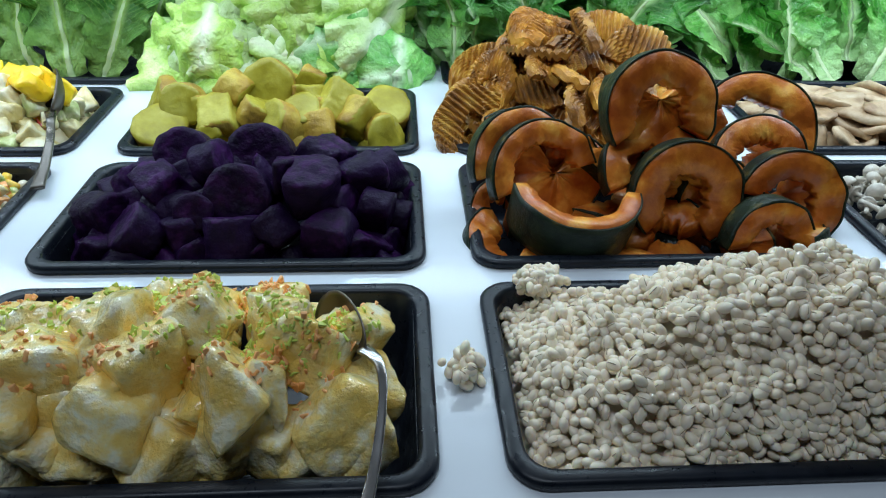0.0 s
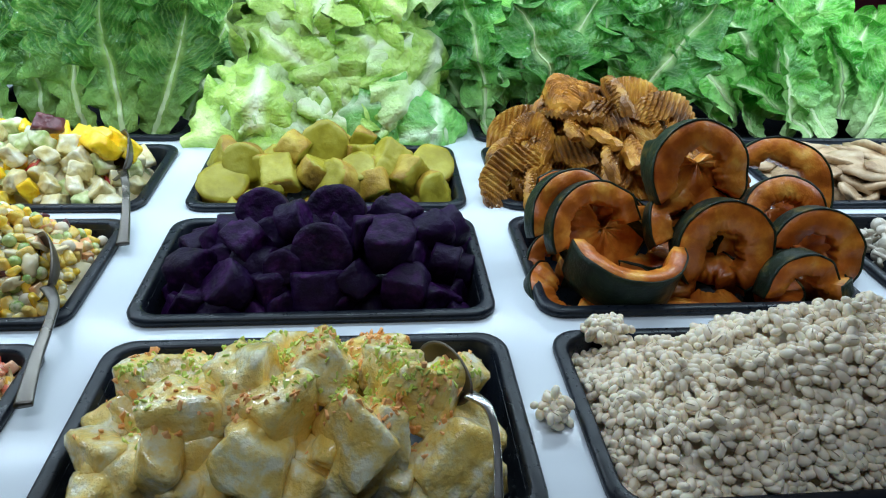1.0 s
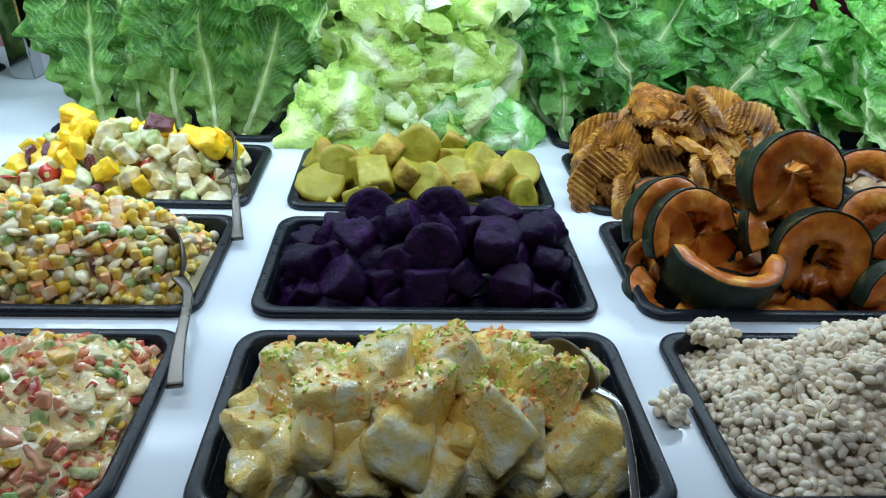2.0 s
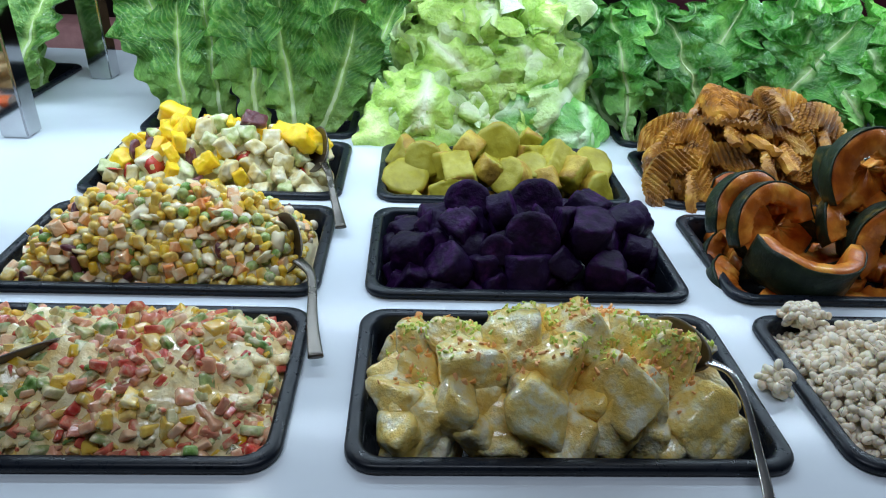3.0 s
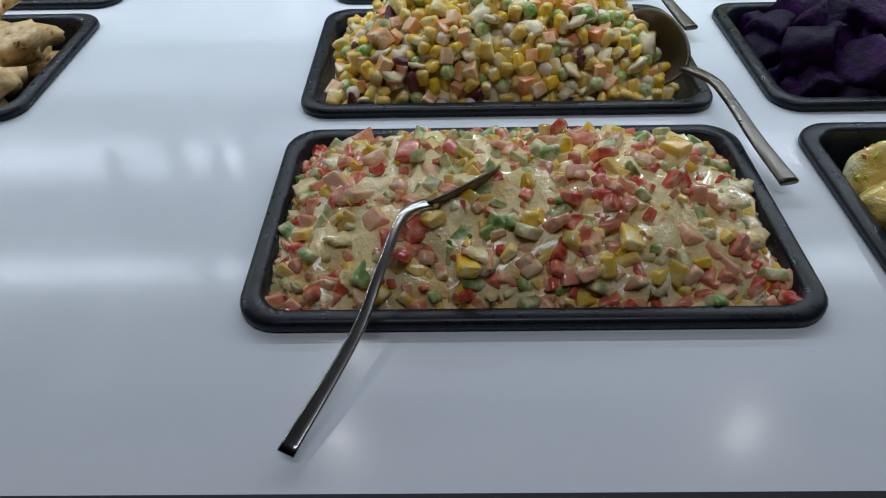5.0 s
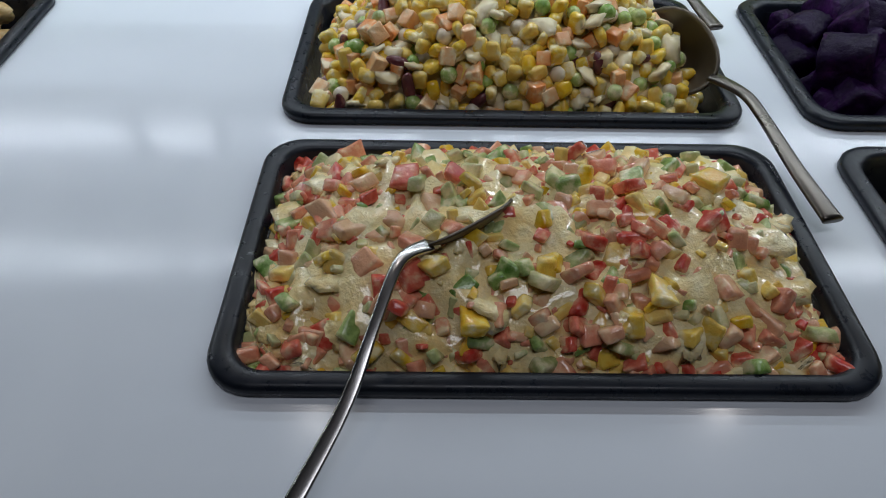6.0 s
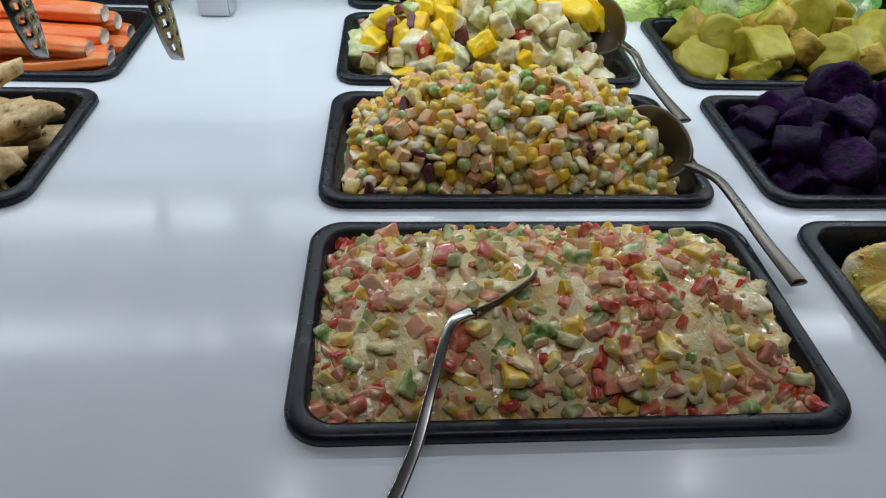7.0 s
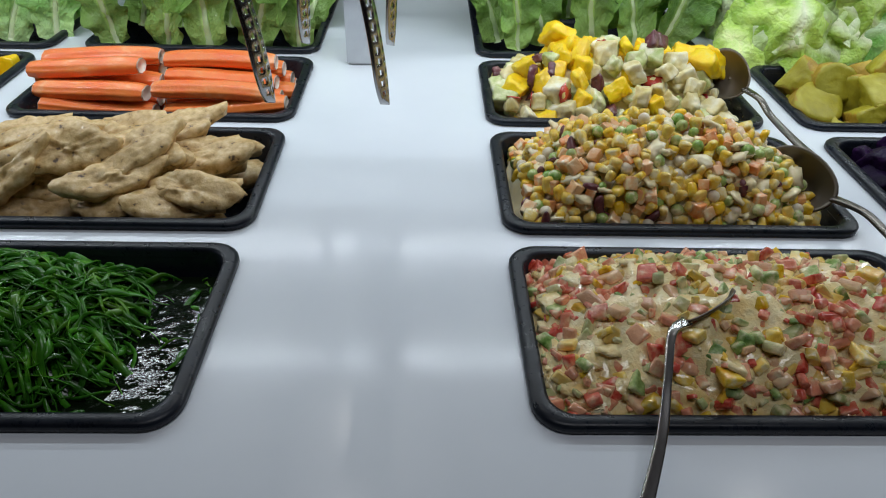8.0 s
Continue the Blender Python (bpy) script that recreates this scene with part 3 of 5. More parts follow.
YELLOW = sweet_potato_meshes("yellow_sweet_potato_piece", 8, M_YELLOW, 50, (1, 1, 2), M_YELLOW_SKIN)
YELLOW_DISC = disc_mesh("yellow_sweet_potato_piece", M_YELLOW, 8, M_YELLOW_SKIN)
SPOTS_YELLOW = [(134, 276, 40, 27), (51, 268, 25, 22), (91, 243, 24, 24), (30, 288, 20, 21), (30, 250, 5, 26), (104, 268, 38, 19), (151, 233, 18, 22), (184, 232, 14, 19),
                (201, 256, 28, 25), (223, 245, 17, 22), (248, 280, 14, 25), (247, 240, 3, 24), (169, 245, 23, 18), (124, 243, 22, 18), (172, 286, 40, 16), (174, 262, 34, 17), (76, 228, 8, 20)]
LAB_YELLOW = "yellow steamed sweet potato chunk heaped in a black tray"
for k, (x, y, z, r) in enumerate(SPOTS_YELLOW):
    flat = k in (0, 1, 4, 10)
    turn = facing((-0.05, -0.9, 0.35) if k < 2 else (0.1, -0.5, 0.9), rng.uniform(0, 6.28)) if flat else rot(rng, 75)
    put("yellow_sweet_potato", YELLOW_DISC if flat else YELLOW[k % 8], x / 1000, y / 1000 + 0.005, z / 1000 - 0.002, r / 1000, turn, LAB_YELLOW, "sweet potato", "yellow sweet potato chunks")
for i in range(6):
    for j in range(3):
        x, y = 0.04 + i * 0.039 + rng.uniform(-5, 5) / 1000, 0.232 + j * 0.042 + rng.uniform(-5, 5) / 1000
        z = float(heap_z("C3", x, y)) - rng.uniform(0.024, 0.032)
        put("yellow_sweet_potato", YELLOW[rng.randrange(8)], x, y, max(z, -0.022), 0.023, rot(rng), LAB_YELLOW, "sweet potato", "yellow sweet potato chunks")


# ---- potato salad ----
def potato_meshes(count, seed):
    out, r = [], random.Random(seed)
    for k in range(count):
        planes = [(tuple(r.gauss(0, 1) for _ in range(3)), r.uniform(0.5, 0.95)) for _ in range(4)] + box_planes(1.08, 0.95, 0.80)
        v, f = chunk_arrays(planes, 4, 20, None, 0.06, 1.7, seed + k)
        v = v + v / np.linalg.norm(v, axis=1)[:, None] * wobble(v, 5.0, 0.022, k)[:, None]
        out.append(mesh_of("potato_chunk", v, f, M_POTATO))
    return out


POTATO = potato_meshes(10, 70)
SPOTS_POTATO = [(45, -62, 22, 23), (107, -79, 43, 30), (156, -79, 44, 26), (205, -91, 36, 29), (196, -72, 41, 23), (231, -119, 12, 34), (34, -104, 9, 24), (48, -127, 4, 28),
                (79, -98, 36, 26), (124, -98, 40, 30), (124, -122, 18, 34), (170, -113, 30, 30), (105, -132, 2, 28), (149, -133, 3, 26), (179, -128, 10, 27), (193, -133, -2, 23),
                (66, -118, 17, 26), (30, -76, 10, 21), (64, -66, 33, 19), (143, -58, 42, 20), (232, -66, 22, 24), (80, -132, 0, 21), (218, -132, -3, 21), (246, -92, 8, 24)]
LAB_POTATO = "yellow potato chunk coated in creamy dressing in potato salad"
for k, (x, y, z, r) in enumerate(SPOTS_POTATO):
    put("potato_chunk", POTATO[k % 10], x / 1000, max(y / 1000, -0.120), z / 1000 - 0.006, r / 1000 * 0.78, rot(rng), LAB_POTATO, "potato", "potato salad chunks")
for i in range(6):
    for j in range(3):
        x, y = 0.045 + i * 0.036 + rng.uniform(-5, 5) / 1000, -0.112 + j * 0.034 + rng.uniform(-5, 5) / 1000
        z = float(heap_z("C1", x, y)) - rng.uniform(0.012, 0.024)
        put("potato_chunk", POTATO[rng.randrange(10)], x, y, max(z, -0.012), rng.uniform(0.016, 0.022), rot(rng), LAB_POTATO, "potato", "potato salad chunks")
for i in range(9):
    put("potato_chunk", POTATO[(3 * i) % 10], 0.036 + i * 0.025 + rng.uniform(-3, 3) / 1000, -0.122 + rng.uniform(-3, 3) / 1000, -0.010 + rng.uniform(-4, 6) / 1000, rng.uniform(0.018, 0.022), rot(rng), LAB_POTATO, "potato", "potato salad chunks")
shred = [crisp_box(0.75, 0.42, 0.26, k, 0.6, 0.3) for k in range(4)]


def flecks(name, key, count, material, size, label, seed, patches=22):
    r = random.Random(seed)
    z0, rise, hx, hy, dx, dy, pu, pv = HEAP[key]
    cx, cy = TRAY_OF[key]
    spots = []
    hubs = [(cx + r.uniform(-0.8, 0.8) * hx, cy + r.uniform(-0.5, 0.75) * hy) for _ in range(patches)]
    bpy.context.view_layer.update()
    deps = bpy.context.evaluated_depsgraph_get()
    for _ in range(count):
        hx0, hy0 = r.choice(hubs)
        x, y = hx0 + r.gauss(0, 0.009), hy0 + r.gauss(0, 0.007)
        hit, place, normal, _i, ob, _m = scene.ray_cast(deps, Vector((x, y - 0.05, 0.15)), Vector((0, 0.38, -1)).normalized())
        if hit and ob.name.startswith("potato"):
            spots.append((r.randrange(4), tuple(place), rot(r), size * r.uniform(0.5, 1.2)))
    return tagged(part_mesh(name, scatter_mesh(name, shred, spots, material), None), label, "garnish", kind="stuff")


flecks("carrot_shreds", "C1", 320, M_CARROT, 0.0032, "tiny orange carrot shreds on the potato salad", 5)
flecks("herb_shreds", "C1", 520, M_HERB, 0.0029, "bright green grated garnish on the potato salad", 6)

# ---- pearl barley ----
rng = random.Random(31)
grain = []
for k in range(5):
    v = ICO[2][0] * np.array([0.0048, 0.0032, 0.0028]) * (1 + 0.08 * math.sin(k * 2.1))
    grain.append((v, ICO[2][1]))
crease = [(ICO[1][0] * np.array([0.0032, 0.00034, 0.0006]), ICO[1][1])]


def barley_heap(spots_xyz, r):
    spots, lines = [], []
    for x, y, z in spots_xyz:
        turn, s = rot(r, 60), r.uniform(0.8, 1.12)
        spots.append((r.randrange(5), (x, y, z), turn, s))
        if r.random() < 0.4:
            lines.append((0, np.array((x, y, z)) + np.array(turn @ Vector((0, 0, 0.0026))) * s, turn, s))
    return spots, lines


pts = [(x, y, z + float(wobble([(x, y, 0)], 45, 0.012, 4)[0]) - rng.uniform(0, 0.002)) for x, y, z in heap_spots("D1", 3200, 0.0047, rng, 0.965)]
pts += [(x, y, z - 0.0038 + float(wobble([(x, y, 0)], 45, 0.012, 4)[0])) for x, y, z in heap_spots("D1", 1500, 0.0058, rng, 0.95)]
pts += [(0.352 + rng.gauss(0, 0.007), -0.012 + rng.gauss(0, 0.005), 0.006 + rng.uniform(0, 0.016)) for _ in range(110)]
sp, ln = barley_heap(pts, rng)
barley = group_thing("pearl_barley", *TRAY_OF["D1"], 0, "heap of cooked white pearl barley grains in a black tray", "barley", kind="stuff")
shift = Matrix.Translation([-c for c in barley.location])
sp = single_bits(barley, "grain", grain, sp, M_BARLEY)
for name, shapes, spots, mat in (("grain", grain, sp, M_BARLEY), ("grain_crease", crease, ln, M_CREASE)):
    me = scatter_mesh(name, shapes, spots, mat)
    me.transform(shift)
    tagged(part_mesh(name, me, None, barley), kind="stuff")
heap_body("barley_mass", "D1", M_BARLEY, barley, 0.012, 0.004)
pts = [(0.297 + rng.gauss(0, 0.0040), -0.081 + rng.gauss(0, 0.0048), abs(rng.gauss(0, 0.0055)) + 0.0026) for _ in range(75)]
sp, ln = barley_heap(pts, rng)
clump = group_thing("barley_clump", 0.296, -0.080, 0, "small spilled clump of barley grains on the white counter", "barley", kind="stuff")
shift = Matrix.Translation([-c for c in clump.location])
for name, shapes, spots, mat in (("grain", grain, sp, M_BARLEY), ("grain_crease", crease, ln, M_CREASE)):
    me = scatter_mesh(name, shapes, spots, mat)
    me.transform(shift)
    tagged(part_mesh(name, me, None, clump), kind="stuff")


# ---- pumpkin ----
def arc_mesh(name, r_in, r_out, slab, a0, a1, seed, material, ragged=0.0, ripple=0.0, steps=44):
    """A curved bar of rectangular, rounded section swept along an arc in the xy plane."""
    vs, fs = [], []
    sec = [(0.08, -0.5), (0.0, -0.36), (0.0, 0.0), (0.0, 0.36), (0.08, 0.5), (0.5, 0.5), (0.92, 0.5), (1.0, 0.36), (1.0, 0.0), (1.0, -0.36), (0.92, -0.5), (0.5, -0.5)]
    n = len(sec)
    for k in range(steps + 1):
        t = k / steps
        a = radians(a0 + (a1 - a0) * t)
        ends = min(1.0, 0.55 + 6 * min(t, 1 - t))
        wav = noise.noise(Vector((math.cos(a) * 2.2, math.sin(a) * 2.2, seed * 3.7)))
        fine = noise.noise(Vector((math.cos(a) * 9, math.sin(a) * 9, seed * 5.1)))
        for u, w in sec:
            ri = r_in + (r_out - r_in) * (ragged * (wav * 0.45 + fine * 0.35) + (1 - ends) * 0.5)
            ro = r_out * (1 + 0.03 * wav) + ripple * math.sin(a * 40)
            r = ri + (ro - ri) * u
            z = w * slab * (1 + 0.12 * fine * ragged * (1 - u)) * (0.85 + 0.15 * ends) + 0.004 * wav
            vs.append((r * math.cos(a), r * math.sin(a), z))
    for k in range(steps):
        for i in range(n):
            j = (i + 1) % n
            fs.append((k * n + i, k * n + j, (k + 1) * n + j, (k + 1) * n + i))
    fs += [tuple(range(n))[::-1], tuple(steps * n + i for i in range(n))]
    return mesh_of(name, vs, fs, material)


def pumpkin_slice(x, y, z, rad, thick, slab, a0, a1, rx, ry, rz, seed):
    thick = min(thick * 1.22, rad * 0.97)
    slab = slab * 1.2 if rx > 45 else slab
    e = group_thing("pumpkin_slice", x, y, z, "steamed orange pumpkin slice with dark green rind", "pumpkin", "pumpkin slices")
    e.matrix_basis = pose(x, y, z, rx, ry, rz)
    part_mesh("flesh", arc_mesh("flesh", rad - thick, rad - 0.002, slab, a0, a1, seed, M_FLESH, 0.5), None, e)
    part_mesh("rind", arc_mesh("rind", rad - 0.0030, rad - 0.0012, slab * 0.97, a0 - 0.5, a1 + 0.5, seed, M_RIND), None, e, "dark green mottled rind")


SLICES = [(0.462, 0.120, 0.080, 0.047, 0.021, 0.014, -32, 214, 68, 0, 6), (0.480, 0.080, 0.028, 0.044, 0.023, 0.016, -58, 226, 72, 0, -4),
          (0.392, 0.076, 0.022, 0.050, 0.013, 0.038, 180, 356, 12, 4, 0), (0.372, 0.098, 0.034, 0.046, 0.017, 0.013, 8, 196, 62, 0, 14),
          (0.358, 0.116, 0.036, 0.046, 0.017, 0.013, 0, 190, 60, 0, 18), (0.566, 0.082, 0.020, 0.043, 0.020, 0.015, -105, 172, 72, 0, -8)]
SLICES_B = [(0.538, 0.050, 0.004, 0.036, 0.017, 0.015, -4, 186, 78, 0, 4), (0.560, 0.150, 0.048, 0.052, 0.020, 0.015, -25, 150, 62, 0, -14),
            (0.553, 0.116, 0.034, 0.042, 0.020, 0.014, 0, 186, 52, 0, -6), (0.372, 0.108, 0.052, 0.060, 0.022, 0.012, 62, 116, 6, 0, 20),
            (0.372, 0.084, 0.000, 0.054, 0.022, 0.022, 238, 296, 24, 0, 0), (0.470, 0.092, -0.004, 0.054, 0.022, 0.022, 236, 300, 24, 0, 6)]
SLICES_C = [(0.432, 0.140, 0.040, 0.036, 0.016, 0.030, 196, 330, 34, 0, 20), (0.350, 0.098, -0.002, 0.036, 0.014, 0.016, 120, 235, 40, 0, 0),
            (0.462, 0.100, 0.036, 0.046, 0.020, 0.015, -20, 200, 40, 0, 4), (0.520, 0.100, 0.002, 0.042, 0.020, 0.018, 10, 200, 60, 0, 10),
            (0.425, 0.100, -0.006, 0.046, 0.022, 0.020, 180, 330, 30, 0, 8), (0.402, 0.125, 0.010, 0.044, 0.020, 0.018, 10, 190, 50, 0, 0)]
BEHIND = [(0.466, 0.140, 0.080, 0.046, 0.046, 0.016, 150, 390, 62, 0, 8), (0.490, 0.108, 0.018, 0.042, 0.042, 0.014, 100, 420, 70, 0, 0),
          (0.572, 0.112, 0.008, 0.042, 0.030, 0.014, 140, 420, 70, 0, -6), (0.385, 0.120, 0.026, 0.044, 0.040, 0.014, 120, 400, 62, 0, 12),
          (0.545, 0.078, -0.008, 0.036, 0.036, 0.014, 100, 400, 74, 0, 4), (0.560, 0.168, 0.026, 0.044, 0.025, 0.014, 120, 400, 60, 0, -12)]
for k, s in enumerate(SLICES + SLICES_B + SLICES_C + BEHIND):
    pumpkin_slice(*s, k + 1)
for i in range(6):
    for j in range(2):
        pumpkin_slice(0.345 + i * 0.042, 0.065 + j * 0.062, -0.012 + 0.006 * ((i + j) % 2), 0.040, 0.022, 0.018, rng.uniform(0, 90), rng.uniform(170, 290), rng.uniform(-15, 25), 0, rng.uniform(0, 360), 40 + i * 2 + j)

def crinkle_mesh(name, r_in, r_out, slab, a0, a1, seed, material, nr=12, na=84, wave=0.0058):
    """A thick crescent cut with a corrugated blade: both faces and the edge carry the same ridges."""
    vs, fs, r = [], [], random.Random(seed)
    way = r.uniform(-0.5, 0.5) + radians((a0 + a1) / 2 - 90)
    cw, sw = math.cos(way), math.sin(way)
    for side in (-1, 1):
        for i in range(nr + 1):
            for j in range(na + 1):
                t = j / na
                a = radians(a0 + (a1 - a0) * t)
                wav = noise.noise(Vector((math.cos(a) * 1.7, math.sin(a) * 1.7, seed * 3.1)))
                taper = min(1.0, 0.35 + 4 * min(t, 1 - t))
                ri, ro = r_in + 0.006 * wav + (1 - taper) * 0.4 * (r_out - r_in), r_out * (1 + 0.06 * wav)
                q = ri + (ro - ri) * i / nr
                x, y = q * math.cos(a), q * math.sin(a)
                edge = 1 - 0.35 * abs(2 * i / nr - 1) ** 6
                z = side * slab * 0.5 * edge + 0.0017 * math.sin((x * cw + y * sw) / wave * 6.2832) + 5.0 * x * y * wav
                vs.append((x, y, z))
    m = (nr + 1) * (na + 1)
    for i in range(nr):
        for j in range(na):
            b = i * (na + 1) + j
            fs.append((b, b + 1, b + na + 2, b + na + 1))
            fs.append((m + b, m + b + na + 1, m + b + na + 2, m + b + 1))
    rim = [j for j in range(na + 1)] + [(i + 1) * (na + 1) + na for i in range(nr)] + [nr * (na + 1) + na - 1 - j for j in range(na)] + [(nr - 1 - i) * (na + 1) for i in range(nr - 1)]
    for k, b in enumerate(rim):
        c = rim[(k + 1) % len(rim)]
        fs.append((b, m + b, m + c, c))
    return mesh_of(name, vs, fs, material, False)


rng = random.Random(77)
CRINKLE = []
for k in range(9):
    a0 = rng.uniform(-40, 40)
    CRINKLE.append(crinkle_mesh("crinkle_cut_slice", 0.015, 0.043, 0.0085, a0, a0 + rng.uniform(130, 230), 60 + k, M_CRINKLE))
LAB_CRINKLE = "orange brown crinkle-cut cooked pumpkin slice piled in a tray"
n = 0
for gap, drop in ((0.030, 0.0), (0.034, 0.016), (0.04, 0.032), (0.045, 0.046)):
    for x, y, z in heap_spots("D3", 40, gap, rng, 0.80):
        if z - drop < -0.03:
            continue
        t = Euler((radians(rng.gauss(46, 15)), radians(rng.gauss(0, 16)), rng.gauss(0, 0.7))).to_matrix()
        put("crinkle_pumpkin_slice", CRINKLE[n % 9], x, y, z - drop - 0.002, rng.uniform(0.85, 1.1), t, LAB_CRINKLE, "pumpkin", "crinkle-cut pumpkin slices")
        n += 1
put("crinkle_pumpkin_slice", CRINKLE[1], 0.408, 0.300, 0.086, (0.95, 0.95, 1.6), Euler((0.25, 0.0, 1.0)).to_matrix(), LAB_CRINKLE, "pumpkin", "crinkle-cut pumpkin slices")
put("crinkle_pumpkin_slice", CRINKLE[2], 0.404, 0.292, 0.073, 1.0, Euler((0.2, 0.1, 2.6)).to_matrix(), LAB_CRINKLE, "pumpkin", "crinkle-cut pumpkin slices")
put("crinkle_pumpkin_slice", CRINKLE[4], 0.425, 0.262, 0.056, 0.95, Euler((1.1, 0.7, 0.3)).to_matrix(), LAB_CRINKLE, "pumpkin", "crinkle-cut pumpkin slices")
put("crinkle_pumpkin_slice", CRINKLE[5], 0.335, 0.232, 0.014, 1.0, Euler((0.9, -0.5, 0.6)).to_matrix(), LAB_CRINKLE, "pumpkin", "crinkle-cut pumpkin slices")

# ---- salads of small pieces ----
rng = random.Random(101)


def bits(thing, name, shapes, spots, material, label=""):
    spots = single_bits(thing, name, shapes, spots, material)
    if not spots:
        return None
    me = scatter_mesh(name, shapes, spots, material)
    me.transform(Matrix.Translation([-c for c in thing.location]))
    ob = part_mesh(name, me, None, thing, label)
    return tagged(ob, kind="stuff")


KERNEL = []
for k in range(4):
    v, f = crisp_box(1.0, 0.8, 0.58, k, 0.8, 0.08)
    v = v * np.array([1, 1, 1]) * (1 - 0.22 * v[:, :1])
    KERNEL.append((v, f))
BALL = [(ICO[2][0] * np.array([1, 0.95, 0.9]), ICO[2][1])]
CUBE = [crisp_box(1, 0.9, 0.8, k, 0.25, 0.08) for k in range(4)]
BEANS = []
v = ICO[3][0] * np.array([1.3, 0.62, 0.55])
v[:, 1] += 0.32 * v[:, 0] ** 2
BEANS.append((v, ICO[3][1]))
BLOB = [(ICO[2][0] * (1 + wobble(ICO[2][0], 2.2, 0.8, k))[:, None] * np.array([1.2, 0.8, 0.45]), ICO[2][1]) for k in range(4)]

corn = group_thing("corn_salad", *TRAY_OF["B2"], 0, "creamy sweetcorn, pea and carrot salad heaped in a black tray", "salad", kind="stuff")
heap_body("dressing", "B2", M_CREAM, corn, 0.0060, 0.006)
kinds = {"sweetcorn_kernel": [], "green_pea": [], "carrot_cube": [], "chickpea": [], "kidney_bean": [], "dressing_blob": []}
for layer, (count, gap, sink) in enumerate(((640, 0.0076, -0.001), (460, 0.0086, 0.005))):
    for x, y, z in heap_spots("B2", count, gap, rng, 0.93):
        p = (x, y, z - sink + rng.uniform(-0.002, 0.004) + float(wobble([(x, y, 0)], 40, 0.011, 9)[0]))
        q = rng.random()
        if q < 0.48:
            kinds["sweetcorn_kernel"].append((rng.randrange(4), p, rot(rng), rng.uniform(0.0048, 0.0062)))
        elif q < 0.64:
            kinds["green_pea"].append((0, p, rot(rng), rng.uniform(0.0046, 0.0062)))
        elif q < 0.78:
            kinds["carrot_cube"].append((rng.randrange(4), p, rot(rng), rng.uniform(0.0044, 0.0058)))
        elif q < 0.85:
            kinds["chickpea"].append((0, p, rot(rng), rng.uniform(0.0048, 0.006)))
        elif q < 0.89:
            kinds["kidney_bean"].append((0, p, rot(rng), rng.uniform(0.0058, 0.0072)))
        else:
            kinds["dressing_blob"].append((rng.randrange(4), p, rot(rng, 40), rng.uniform(0.0050, 0.0085)))
for name, shapes, mat in (("sweetcorn_kernel", KERNEL, M_CORN), ("green_pea", BALL, M_PEA), ("carrot_cube", CUBE, M_CARROT_CUBE), ("chickpea", BALL, M_CHICKPEA),
                          ("kidney_bean", BEANS, M_BEAN), ("dressing_blob", BLOB, M_CREAM)):
    bits(corn, name, shapes, kinds[name], mat)

pepper = group_thing("pepper_salad", *TRAY_OF["B1"], 0, "diced red, yellow and green peppers in creamy dressing in a black tray", "salad", kind="stuff")
heap_body("dressing", "B1", M_CREAM_B, pepper, 0.0002, 0.009, level=6)
CHIP = [crisp_box(1.0, 0.7 + 0.12 * (k % 3), 0.5, 20 + k, 0.6, 0.15) for k in range(7)]
kinds = {"red_pepper": [], "yellow_pepper": [], "cucumber": [], "dressing_blob": []}
for x, y, z in heap_spots("B1", 2200, 0.0044, rng, 0.97):
    w = float(wobble([(x, y, z)], 90, 0.008, 3)[0])
    p, q = (x, y, z + w + rng.uniform(-0.0046, 0.0006)), rng.random() + 0.10 * math.sin(x * 50)
    s = rng.choice((0.0022, 0.0028, 0.0036, 0.0044, 0.0052, 0.0060)) * rng.uniform(0.85, 1.15)
    if q < 0.44:
        kinds["red_pepper"].append((rng.randrange(7), p, rot(rng, 55), s))
    elif q < 0.62:
        kinds["yellow_pepper"].append((rng.randrange(7), p, rot(rng, 55), s))
    elif q < 0.78:
        kinds["cucumber"].append((rng.randrange(7), p, rot(rng, 55), s))
    elif q < 0.86:
        kinds["dressing_blob"].append((rng.randrange(4), (p[0], p[1], p[2] - 0.0022), rot(rng, 12), s * 1.5))
for name, shapes, mat in (("red_pepper", CHIP, M_RED), ("yellow_pepper", CHIP, M_YBIT), ("cucumber", CHIP, M_GBIT), ("dressing_blob", BLOB, M_CREAM_B)):
    bits(pepper, name, shapes, kinds[name], mat)

# fruit salad: each piece is a part of its own
fruit = group_thing("fruit_salad", *TRAY_OF["B3"], 0, "creamy fruit salad of mango, apple and cucumber cubes in a tray", "salad")
heap_body("dressing", "B3", M_CREAM, fruit, 0.016, 0.004)
VAR = {}
for name, mat, dims, cnt in (("mango_piece", M_MANGO, (1.15, 0.85, 0.6), 4), ("apple_cube", M_APPLE, (1, 0.85, 0.75), 5), ("cucumber_cube", M_GREENCUBE, (1, 0.9, 0.7), 4), ("date_slice", M_BEAN, (1.3, 0.7, 0.35), 3)):
    VAR[name] = []
    for k in range(cnt):
        planes = box_planes(*dims) + [(tuple(rng.gauss(0, 1) for _ in range(3)), rng.uniform(0.6, 0.95)) for _ in range(3)]
        v, f = chunk_arrays(planes, 4, 22, None, 0.13, 1.6, k)
        VAR[name].append(mesh_of(name, v, f, mat))
SKIN = mesh_of("skin", *unit_box(0.95, 0.80, 0.08, 2, 9), M_SKIN)
